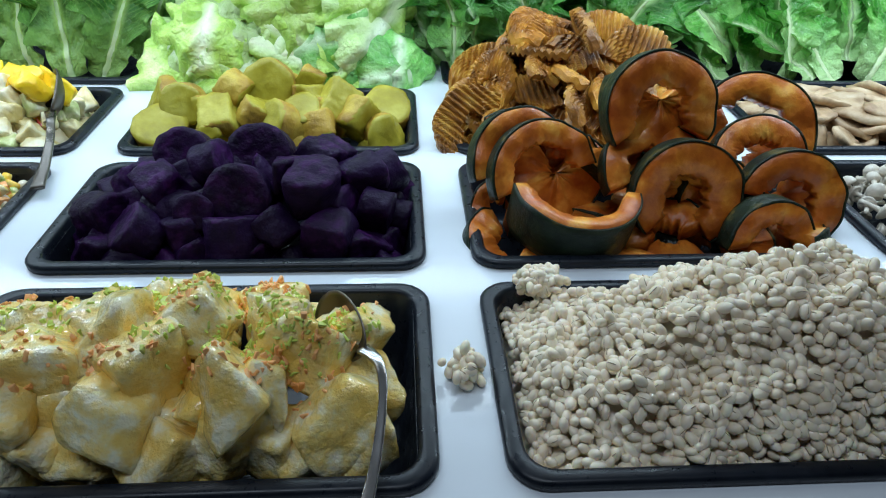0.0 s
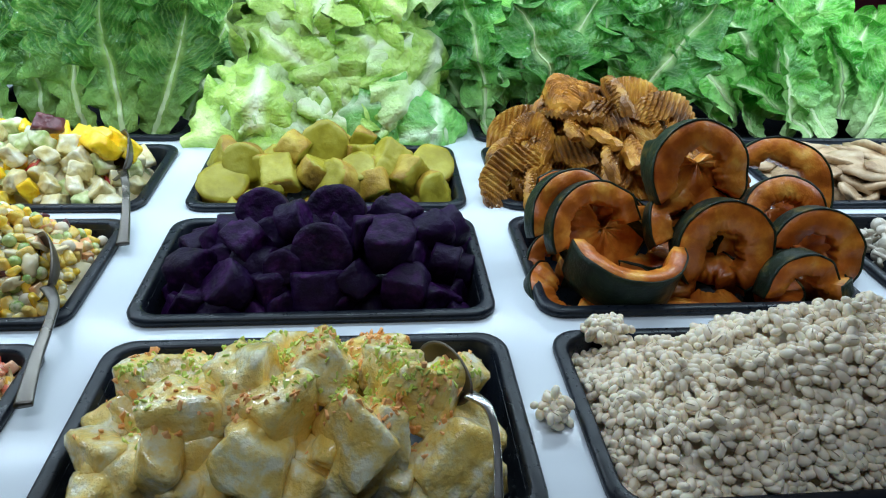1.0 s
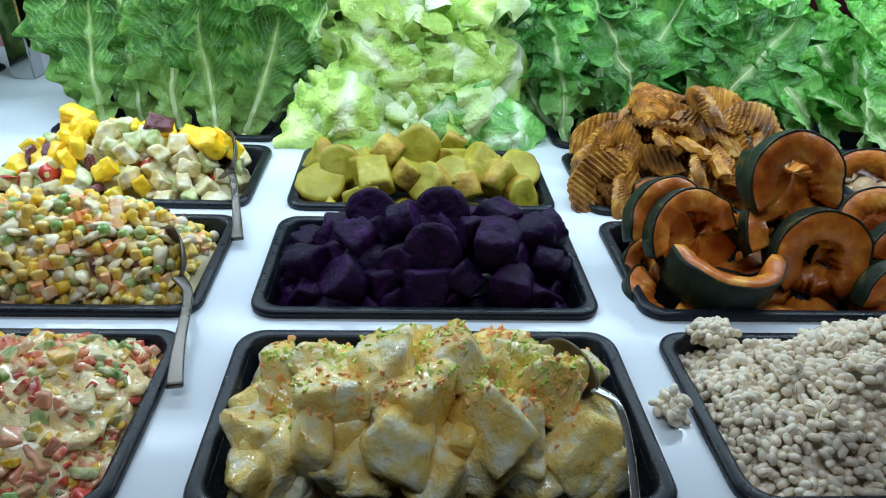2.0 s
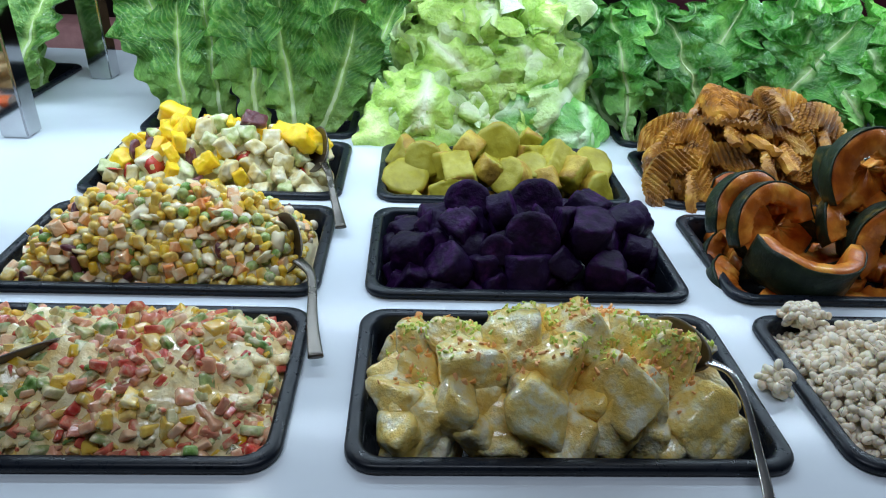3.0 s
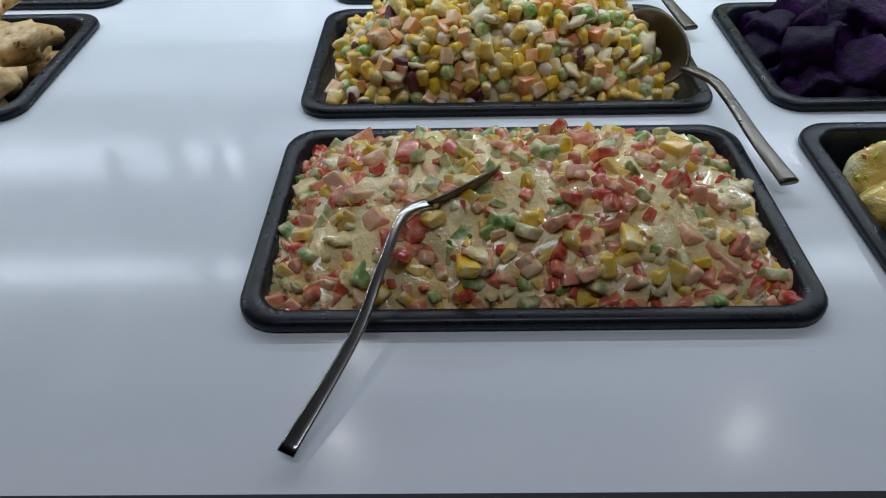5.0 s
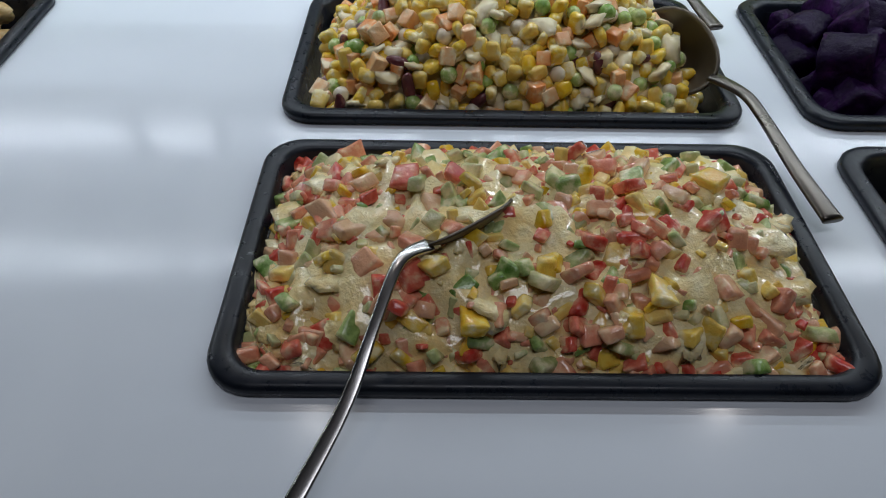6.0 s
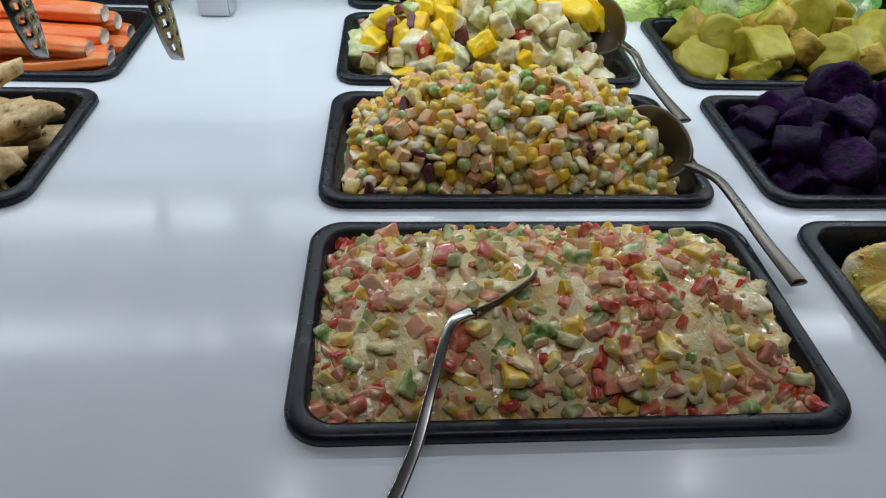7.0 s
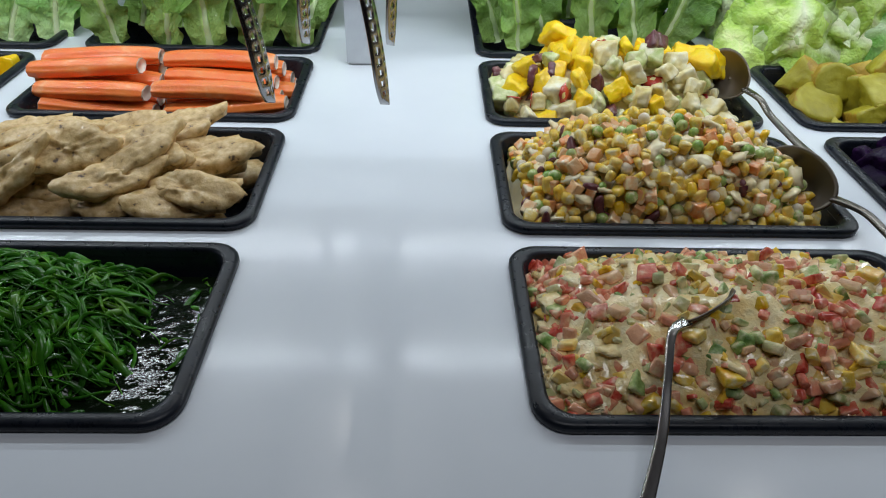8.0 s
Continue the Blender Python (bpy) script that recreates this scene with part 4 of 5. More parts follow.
for layer, (count, gap, sink) in enumerate(((90, 0.0160, 0.004), (60, 0.019, 0.018))):
    for x, y, z in heap_spots("B3", count, gap, rng, 0.92):
        u = (x - TRAY_OF["B3"][0]) / 0.12
        q = rng.random()
        hubs = min(math.hypot(x + 0.255, y - 0.27), math.hypot(x + 0.225, y - 0.30), math.hypot(x + 0.095, y - 0.29), math.hypot(x + 0.15, y - 0.315))
        name = "mango_piece" if (hubs < 0.026 and q < 0.85) or q < 0.13 else ("apple_cube" if q < 0.58 else ("cucumber_cube" if q < 0.965 else "date_slice"))
        ob = put(name, VAR[name][rng.randrange(len(VAR[name]))], x, y, z - sink + rng.uniform(-0.002, 0.005), rng.uniform(0.0080, 0.0130), rot(rng), parent=fruit)
        if name == "apple_cube" and rng.random() < 0.18:
            sk = part_mesh("skin", SKIN, None, ob, "red apple skin")
            sk.location = (0, 0, 0.72)
put("date_slice", VAR["date_slice"][0], -0.142, 0.285, 0.060, (0.013, 0.012, 0.016), Euler((0.9, 0.3, 0.6)).to_matrix(), parent=fruit)
for x, y, z in ((-0.232, 0.315, 0.052), (-0.225, 0.295, 0.046), (-0.250, 0.262, 0.026), (-0.085, 0.275, 0.036), (-0.10, 0.285, 0.040), (-0.075, 0.29, 0.034)):
    put("mango_piece", VAR["mango_piece"][rng.randrange(4)], x, y, z, 0.0165, rot(rng, 60), parent=fruit)

# ---- chicken, crab sticks, seaweed ----
CHICK = []
for k in range(7):
    planes = [((0, 0, 1), 0.20), ((0, 0, -1), 0.20)] + [((math.cos(a), math.sin(a), rng.uniform(-0.3, 0.3)), rng.uniform(0.6, 1.0) * (1.3 if abs(math.cos(a)) > 0.8 else 0.75)) for a in np.linspace(0, 6.28, 8)[:-1] + 0.2 * k]
    v, f = chunk_arrays(planes, 4, 14, None, 0.16, 1.8, k)
    v[:, 2] += 0.16 * v[:, 0] ** 2 * rng.choice((-1, 1)) + wobble(v, 5.0, 0.05, k) + wobble(v * np.array([1, 4, 1]), 4.0, 0.03, k)
    CHICK.append(mesh_of("chicken_slice", v, f, M_CHICKEN))
LAB_CHICKEN = "pale cooked chicken breast slice with pepper specks"
n = 0
rng_c = random.Random(9)
for gap, sink, cnt in ((0.044, 0.002, 18), (0.042, 0.013, 18), (0.042, 0.025, 18)):
    for x, y, z in heap_spots("A2", cnt, gap, rng_c, 0.84):
        t = Euler((radians(rng_c.gauss(20, 8)), radians(rng_c.gauss(0, 9)), radians(rng_c.gauss(12, 24)))).to_matrix()
        put("chicken_slice", CHICK[n % 7], min(x, -0.565), min(max(y, 0.066), 0.14), max(z - sink, -0.03), (rng_c.uniform(0.040, 0.048), rng_c.uniform(0.026, 0.032), 0.032), t, LAB_CHICKEN, "chicken", "chicken slices")
        n += 1


def crab_stick(x, y, z, length, rz, tilt, seed):
    """A bundled stick: orange outside with lengthwise strands, white below and at the ends."""
    e = group_thing("crab_stick", x, y, z, "orange and white imitation crab stick lying in a black tray", "crab stick", "crab sticks")
    e.matrix_basis = pose(x, y, z, 0, tilt, rz)
    for name, rad, mat, lo, hi in (("orange_skin", 1.0, M_CRAB, -35, 215), ("white_flesh", 0.93, M_CRABW, 0, 360)):
        vs, fs, nl, na = [], [], 22, 26
        ext = length / 2 * (1.0 if name == "white_flesh" else 0.985)
        for i in range(nl + 1):
            u = i / nl * 2 - 1
            end = 1 - 0.18 * abs(u) ** 10
            for j in range(na + 1):
                a = radians(lo + (hi - lo) * j / na)
                g = 1 + 0.07 * noise.noise(Vector((u * 0.8, math.cos(a) * 3.5, math.sin(a) * 3.5 + seed))) + 0.04 * math.sin(a * 9 + seed)
                vs.append((u * ext, 0.0130 * rad * g * end * math.cos(a), 0.0088 * rad * g * end * math.sin(a) + 0.0016 * math.sin(u * 2 + seed)))
        for i in range(nl):
            for j in range(na):
                b = i * (na + 1) + j
                fs.append((b, b + na + 1, b + na + 2, b + 1))
        if name == "white_flesh":
            fs += [tuple(range(na))[::-1], tuple(nl * (na + 1) + j for j in range(na))]
        part_mesh(name, mesh_of(name, vs, fs, mat), None, e)


k = 0
for z, ys, xs in ((-0.016, (0.228, 0.254, 0.280, 0.306, 0.332), (-0.706, -0.580)), (0.000, (0.234, 0.260, 0.287, 0.314), (-0.704, -0.577)), (0.015, (0.242, 0.270, 0.300), (-0.710, -0.584)), (0.029, (0.262, 0.292), (-0.712, -0.59))):
    for y in ys:
        for x in xs:
            if z > 0.02 and x > -0.6 and y < 0.28:
                continue
            k += 1
            crab_stick(x + rng.uniform(-5, 5) / 1000, y + rng.uniform(-3, 3) / 1000, z + rng.uniform(-1, 2) / 1000, rng.uniform(0.112, 0.122), rng.gauss(0, 2.5), rng.gauss(0, 1.5), k)


def ribbons(name, key, count, material, parent, seed):
    r = random.Random(seed)
    z0, rise, hx, hy, dx, dy, pu, pv = HEAP[key]
    cx, cy = TRAY_OF[key]
    vs, fs = [], []
    for _ in range(count):
        x, y = cx + dx + r.gauss(0, 0.42) * hx, cy + dy + r.gauss(0, 0.42) * hy
        a, curl, wid, nseg = r.uniform(0, 6.28), r.gauss(0, 0.45), r.uniform(0.0010, 0.0034), 16
        twist, tw = r.uniform(0, 3.14), r.gauss(0, 0.25)
        lift = r.uniform(-0.006, 0.006)
        ph = r.uniform(0, 6.28)
        base = len(vs)
        for k in range(nseg + 1):
            z = float(heap_z(key, x, y)) + lift + 0.0045 * math.sin(k * 0.55 + ph)
            w = wid * (1 - 0.6 * (k / nseg) ** 2)
            nx, ny = -math.sin(a) * math.cos(twist), math.cos(a) * math.cos(twist)
            nz = math.sin(twist)
            vs += [(x + nx * w - parent.location[0], y + ny * w - parent.location[1], z + nz * w), (x - nx * w - parent.location[0], y - ny * w - parent.location[1], z - nz * w)]
            x, y, a, twist = x + math.cos(a) * 0.0042, y + math.sin(a) * 0.0042, a + curl * 0.5 + r.gauss(0, 0.16), twist + tw
            x = min(max(x, cx - 0.118), cx + 0.120)
            y = min(max(y, cy - 0.062), cy + 0.062)
        for k in range(nseg):
            b = base + 2 * k
            fs.append((b, b + 1, b + 3, b + 2))
    ob = part_mesh(name, mesh_of(name, vs, fs, material), None, parent)
    sol = ob.modifiers.new("thickness", "SOLIDIFY")
    sol.thickness = 0.0005
    return tagged(ob, kind="stuff")


seaweed = group_thing("seaweed_salad", *TRAY_OF["A1"], 0, "shredded green seaweed salad in dark liquid in a black tray", "salad", kind="stuff")
ribbons("seaweed_strand", "A1", 1500, M_SEAWEED, seaweed, 3)
M_UNDER = food("wet_seaweed_mass", [(0.3, (0.008, 0.04, 0.005)), (0.7, (0.025, 0.11, 0.010))], 60, 0.3, coat=0.4, bumps=1.0, bump_scale=110)
heap_body("seaweed_mass", "A1", M_UNDER, seaweed, 0.008, 0.005)
hx, hy = 0.1245, 0.066
vs, fs = [], []
for i in range(61):
    for j in range(33):
        x, y = (i / 60 * 2 - 1) * hx, (j / 32 * 2 - 1) * hy
        vs.append((x, y, -0.014 + 0.0008 * noise.fractal(Vector((x * 90, y * 90, 0)), 1, 2, 3)))
for i in range(60):
    for j in range(32):
        b = i * 33 + j
        fs.append((b, b + 33, b + 34, b + 1))
part_mesh("dark_liquid", mesh_of("dark_liquid", vs, fs, M_LIQUID), None, seaweed, "dark glossy liquid with ripples")

# ---- mushrooms and the far trays ----
OY = []
for k in range(6):
    planes = [((0, 0, 1), 0.2), ((0, 0, -1), 0.2)] + [((math.cos(a), math.sin(a), 0), rng.uniform(0.5, 1.0)) for a in np.linspace(0, 6.28, 7)[:-1]]
    v, f = chunk_arrays(planes, 3, 12, None, 0.09, 2.0, k)
    v[:, 2] += 0.10 * np.sin(v[:, 0] * 3 + k)
    OY.append(mesh_of("mushroom_slice", v, f, M_OYSTER))
n = 0
for gap, sink in ((0.024, 0.002), (0.024, 0.011), (0.028, 0.022)):
    for x, y, z in heap_spots("E3", 40, gap, rng, 0.86):
        t = Euler((radians(rng.gauss(15, 18)), radians(rng.gauss(0, 15)), rng.uniform(0, 6.28))).to_matrix()
        put("mushroom_slice", OY[n % 6], x, y, max(z - sink, -0.032), (rng.uniform(0.030, 0.042), rng.uniform(0.017, 0.024), 0.018), t, "brown sliced cooked mushroom piece in a black tray", "mushroom", "mushroom slices")
        n += 1
vs, fs = [], []
prof = [(0.0, 1.0), (0.35, 0.95), (0.7, 0.72), (0.95, 0.35), (1.0, 0.12), (0.8, 0.0), (0.34, 0.02), (0.28, -0.6), (0.26, -1.4), (0.3, -2.2), (0.0, -2.3)]
for i, (r, z) in enumerate(prof):
    for j in range(12):
        a = j / 12 * 6.2832
        vs.append((r * math.cos(a) + 0.18 * max(0, -z) ** 1.5 * 0.3, r * math.sin(a), z))
for i in range(len(prof) - 1):
    for j in range(12):
        fs.append((i * 12 + j, i * 12 + (j + 1) % 12, (i + 1) * 12 + (j + 1) % 12, (i + 1) * 12 + j))
SHROOM = mesh_of("white_mushroom", vs, fs, M_SHROOM)
for gap, sink in ((0.0125, 0.0), (0.015, 0.012), (0.02, 0.026)):
    for x, y, z in heap_spots("E2", 90, gap, rng, 0.9):
        put("white_mushroom", SHROOM, x, y, max(z - sink, -0.03), rng.uniform(0.0055, 0.0085), rot(rng, 120), "small white beech mushroom heaped in a black tray", "mushroom", "white mushrooms")
for gap, sink in ((0.02, 0.0), (0.022, 0.014)):
    for x, y, z in heap_spots("Z3", 40, gap, rng, 0.9):
        put("mango_cube", VAR["mango_piece"][rng.randrange(4)], x, y, max(z - sink, -0.03), 0.013, rot(rng), "yellow fruit cube heaped in a black tray", "fruit", "yellow fruit cubes")
    for x, y, z in heap_spots("E1", 40, gap, rng, 0.9):
        put("cucumber_cube", VAR["cucumber_cube"][rng.randrange(4)], x, y, max(z - sink, -0.03), 0.012, rot(rng), "pale green cucumber cube in a black tray", "vegetable", "cucumber cubes")


# ---- leaves ----
def leaf_meshes(name, material, length, width, seed, ruffle, cup, lobes=0.0, crumple=0.0, base=0.35, nu=30, nv=96, bend=0.5):
    """A leaf from its stem end at the origin, growing along +z and facing -y, with ruffled edges; returns blade and rib."""
    vs, uvs, fs = [], [], []
    off = Vector((seed * 3.3, seed * 1.9, seed * 0.7))
    centre = []
    for j in range(nv + 1):
        t = j / nv
        prof = (base + (1 - base) * math.sin(min(1.0, t * 1.15 + 0.05) * math.pi * 0.5) ** 1.3) * (1 - max(0, (t - 0.55) / 0.45) ** 2.2) ** 0.5
        lob = 1 + lobes * (math.sin(t * 26 + seed) + 0.6 * math.sin(t * 61 + seed * 2)) * (t > 0.12)
        cy, cz = bend * length * 0.45 * t * t, length * (t - 0.10 * bend * t * t)
        centre.append((cy, cz))
        for i in range(nu + 1):
            s = i / nu * 2 - 1
            w = width / 2 * max(prof, 0.02) * lob
            edge = abs(s) ** 2.2
            wave = ruffle * edge * (math.sin(t * 21 + seed * 2 + (3 if s > 0 else 0)) + 0.8 * math.sin(t * 47 + seed * 5 + s * 2)) * min(1, 4 * t)
            p = Vector((s * w, 0, cz))
            nz = noise.noise(p * 38 + off)
            n2 = noise.noise(p * 95 + off)
            y = cy - cup * width * s * s * min(1, 3 * t) + wave + 0.0060 * nz + 0.0026 * n2 + crumple * noise.noise(p * 17 + off) + 0.6 * crumple * noise.noise(p * 42 - off)
            vein = abs(math.sin(t * 62 - abs(s) * 16 + 3.0 * nz)) ** 0.7
            y -= 0.0026 * vein * min(1, 5 * abs(s)) * (1 - 0.6 * edge)
            x = s * w * (1 - 0.25 * cup * s * s) + 0.5 * crumple * noise.noise(p * 21 + off * 2) + 0.35 * wave
            z = cz + 0.012 * s * s * length * 2 * (1 - t) + 0.4 * crumple * noise.noise(p * 25 - off * 2) + 0.4 * wave
            vs.append((x, y, z))
            uvs.append((i / nu, t))
    for j in range(nv):
        for i in range(nu):
            b = j * (nu + 1) + i
            fs.append((b, b + 1, b + nu + 2, b + nu + 1))
    me = mesh_of(name, vs, fs, material)
    uv = me.uv_layers.new(name="UVMap")
    idx = np.zeros(len(me.loops), int)
    me.loops.foreach_get("vertex_index", idx)
    uv.data.foreach_set("uv", np.array(uvs)[idx].ravel())
    rv, rf = [], []
    n = 8
    for j in range(0, nv - 3, 2):
        t = j / nv
        cy, cz = vs[j * (nu + 1) + nu // 2][1], centre[j][1]
        cx = vs[j * (nu + 1) + nu // 2][0]
        w = width * 0.042 * (1 - t) ** 1.5 + 0.0004
        for k in range(n):
            a = k / n * 6.2832
            rv.append((cx + w * math.cos(a), cy - 0.0004 + 0.42 * w * math.sin(a), cz))
    for q in range(len(rv) // n - 1):
        for k in range(n):
            rf.append((q * n + k, q * n + (k + 1) % n, (q + 1) * n + (k + 1) % n, (q + 1) * n + k))
    rf.append(tuple(range(n)))
    return me, mesh_of("rib", rv, rf, M_RIB)


def put_leaf(name, pair, m, label, category, group, rib=True):
    e = group_thing(name, 0, 0, 0, label, category, group)
    e.matrix_basis = m
    part_mesh("blade", pair[0], None, e)
    if rib:
        part_mesh("rib", pair[1], None, e, "pale midrib")


rng = random.Random(211)
ROM = [leaf_meshes("blade", L_ROMAINE, 0.20 + 0.012 * (k % 3), 0.094 + 0.008 * (k % 4), k + 1, 0.010, 0.26 + 0.08 * (k % 2), 0.04, 0.012, 0.36, bend=0.30 + 0.1 * (k % 3)) for k in range(7)]
LAB_ROM = "dark green romaine leaf with pale rib standing in a tray"
for x, y, z, lean, ry, rz, k in ((-0.262, 0.426, -0.004, 14, -3, 4, 0), (-0.172, 0.432, -0.002, 12, -3, -6, 1), (-0.118, 0.424, -0.004, 14, -6, 8, 2), (-0.084, 0.420, -0.004, 18, 20, 4, 3),
                                 (-0.225, 0.462, -0.01, 18, -6, 10, 4), (-0.150, 0.466, 0.010, 20, 2, -8, 5), (-0.100, 0.470, 0.0, 22, 14, 6, 6), (-0.060, 0.478, -0.004, 24, 26, 0, 0),
                                 (-0.250, 0.505, -0.004, 26, -8, 0, 2), (-0.180, 0.515, 0.012, 24, 0, 12, 3), (-0.110, 0.52, 0.012, 26, 8, 0, 1), (-0.285, 0.47, -0.01, 20, -10, 14, 5)):
    put_leaf("romaine_leaf", ROM[k], pose(x, y, z, -lean, ry, rz) @ Matrix.Scale(0.86 if y < 0.428 else 1.0, 4), LAB_ROM, "lettuce", "romaine leaves")
for i in range(15):
    x, y = -0.755 + (i % 5) * 0.056 + rng.uniform(-8, 8) / 1000, 0.424 + (i // 5) * 0.075
    put_leaf("romaine_leaf", ROM[i % 7], pose(x, y, -0.006, -(14 + 7 * (i // 5)) + rng.uniform(-4, 4), rng.uniform(-12, 16), rng.uniform(-16, 16)), LAB_ROM, "lettuce", "romaine leaves")
LIGHT = [leaf_meshes("blade", L_BABY, 0.15 + 0.01 * (k % 3), 0.09 + 0.008 * (k % 3), 30 + k, 0.005, 0.16, 0.02, 0.007, 0.38, bend=0.6) for k in range(6)]
for i in range(10):
    put_leaf("lettuce_leaf", LIGHT[i % 6], pose(-1.05 + (i % 5) * 0.055, 0.43 + (i // 5) * 0.07, -0.005, -25, rng.uniform(-20, 20), rng.uniform(-25, 25)), "light green lettuce leaf standing in a black tray", "lettuce", "light lettuce leaves")

OAK = [leaf_meshes("blade", L_OAK, 0.19 + 0.012 * (k % 3), 0.078 + 0.012 * (k % 3), 50 + k, 0.014, 0.10, 0.30, 0.014, 0.14, 30, 96, bend=0.45 + 0.2 * (k % 2)) for k in range(7)]
LAB_OAK = "green ruffled leaf lettuce leaf standing in a tray"
for i in range(45):
    row, c = i // 9, i % 9
    x, y = 0.330 + c * 0.030 + rng.uniform(-8, 8) / 1000, 0.420 + row * 0.042 + rng.uniform(-6, 6) / 1000
    put_leaf("leaf_lettuce", OAK[i % 7], pose(x, y, -0.006 + 0.004 * row, -(12 + 8 * row) + rng.uniform(-8, 8), rng.uniform(-28, 28) + (x - 0.45) * 60, rng.uniform(-50, 50)), LAB_OAK, "lettuce", "green leaf lettuce")

LAB_BABY = "bright green baby romaine leaf piled in a black tray"
for i in range(34):
    c, row = i % 7, i // 7
    x, y = 0.655 + c * 0.037 + rng.uniform(-8, 8) / 1000, 0.412 + row * 0.042
    put_leaf("baby_romaine_leaf", LIGHT[i % 6], pose(x, y, 0.0 + 0.012 * row, -(35 + rng.uniform(-25, 20)), rng.uniform(-45, 40), rng.uniform(-60, 60)), LAB_BABY, "lettuce", "baby romaine leaves")

def cap_leaf(material, radius, span, seed, ruffle=0.010, crumple=0.010, nr=22, na=60):
    """A cupped leaf: part of a ball with a wavy torn edge, creased by raised veins; hollow towards -z."""
    vs, uvs, fs = [], [], []
    off = Vector((seed * 2.7, seed * 1.3, seed * 4.1))
    for i in range(nr + 1):
        r = i / nr
        for j in range(na):
            a = j / na * 6.2832
            reach = span * (1 + 0.22 * noise.noise(Vector((math.cos(a) * 1.6, math.sin(a) * 1.6, seed))) + 0.05 * noise.noise(Vector((math.cos(a) * 9, math.sin(a) * 9, seed))))
            th = r * reach
            d = Vector((math.sin(th) * math.cos(a), math.sin(th) * math.sin(a), math.cos(th)))
            q = d * radius
            k = radius + crumple * noise.noise(q * 19 + off) + 0.22 * crumple * noise.noise(q * 60 - off) + ruffle * r ** 3 * math.sin(8 * a + 5 * noise.noise(q * 16 + off)) + 0.4 * ruffle * r ** 4 * math.sin(15 * a + seed + 3 * noise.noise(q * 30 - off)) - 0.009 * abs(noise.noise(q * 34 + off * 2))
            q = d * k
            vs.append((q.x, q.y, q.z - radius * math.cos(span)))
            uvs.append((0.5 + 0.5 * r * math.cos(a), 0.72 + 0.27 * r * math.sin(a)))
    for i in range(nr):
        for j in range(na):
            fs.append((i * na + j, (i + 1) * na + j, (i + 1) * na + (j + 1) % na, i * na + (j + 1) % na))
    me = mesh_of("blade", vs, fs, material)
    uv = me.uv_layers.new(name="UVMap")
    idx = np.zeros(len(me.loops), int)
    me.loops.foreach_get("vertex_index", idx)
    uv.data.foreach_set("uv", np.array(uvs)[idx].ravel())
    return me


ICE = [cap_leaf(L_ICE_PALE if k % 3 == 1 else L_ICEBERG, 0.048 + 0.008 * (k % 4), 1.0 + 0.16 * (k % 3), 80 + k, 0.0105, 0.016, 26, 84) for k in range(9)]
ICEG = [cap_leaf(L_ICE_GREEN, 0.046 + 0.006 * (k % 3), 1.0 + 0.14 * (k % 3), 120 + k, 0.0095, 0.016, 26, 84) for k in range(5)]
LAB_ICE = "pale yellow-green torn iceberg lettuce leaf heaped in a tray"


def iceberg(me, x, y, z, n, roll, label=LAB_ICE):
    e = group_thing("iceberg_leaf", x, y, z, label, "lettuce", "iceberg leaves")
    e.matrix_basis = Matrix.Translation((x, y, z)) @ facing(n, roll).to_4x4()
    part_mesh("blade", me, None, e)


cx, cy = TRAY_OF["C4"]
for i in range(60):
    a, q = i * 2.39996, ((i + 0.5) / 60) ** 0.52
    x, y = cx + 0.104 * q * math.cos(a), 0.495 + 0.075 * q * math.sin(a)
    z = 0.0 + 0.138 * (1 - q ** 4.5) + 0.018 * rng.random()
    n = Vector((math.cos(a) * q + rng.gauss(0, 0.9), math.sin(a) * q + rng.gauss(0, 0.9), 0.3 + rng.gauss(0, 0.8)))
    if rng.random() < 0.45:
        n = -n
    iceberg(ICE[i % 9], x, y, z, n, rng.uniform(0, 6.28))
for bx, by, bz, kind in ((0.050, 0.425, 0.022, 0), (0.188, 0.425, 0.018, 1)):
    for i in range(10):
        a = i * 2.39996
        n = Vector((0.9 * math.cos(a), -0.55 + 0.6 * math.sin(a), 0.55 + 0.5 * math.sin(a * 1.7)))
        pick = ICEG[i % 5] if kind and i % 3 else ICE[i % 9]
        iceberg(pick, bx + 0.012 * n.x, by + 0.008 * n.y, bz + 0.010 * n.z, n, rng.uniform(0, 6.28), "green outer iceberg lettuce leaf heaped in a tray" if kind and i % 3 else LAB_ICE)
for x, y, z, g in ((0.02, 0.405, 0.0, 0), (0.09, 0.402, 0.0, 0), (0.235, 0.405, 0.0, 1), (0.25, 0.42, 0.01, 1), (0.13, 0.43, 0.05, 0), (0.15, 0.44, 0.07, 0)):
    iceberg(ICEG[2] if g else ICE[3], x, y, z, (rng.gauss(0, 0.4), -0.8, 0.5), rng.uniform(0, 6.28), "green outer iceberg lettuce leaf heaped in a tray" if g else LAB_ICE)


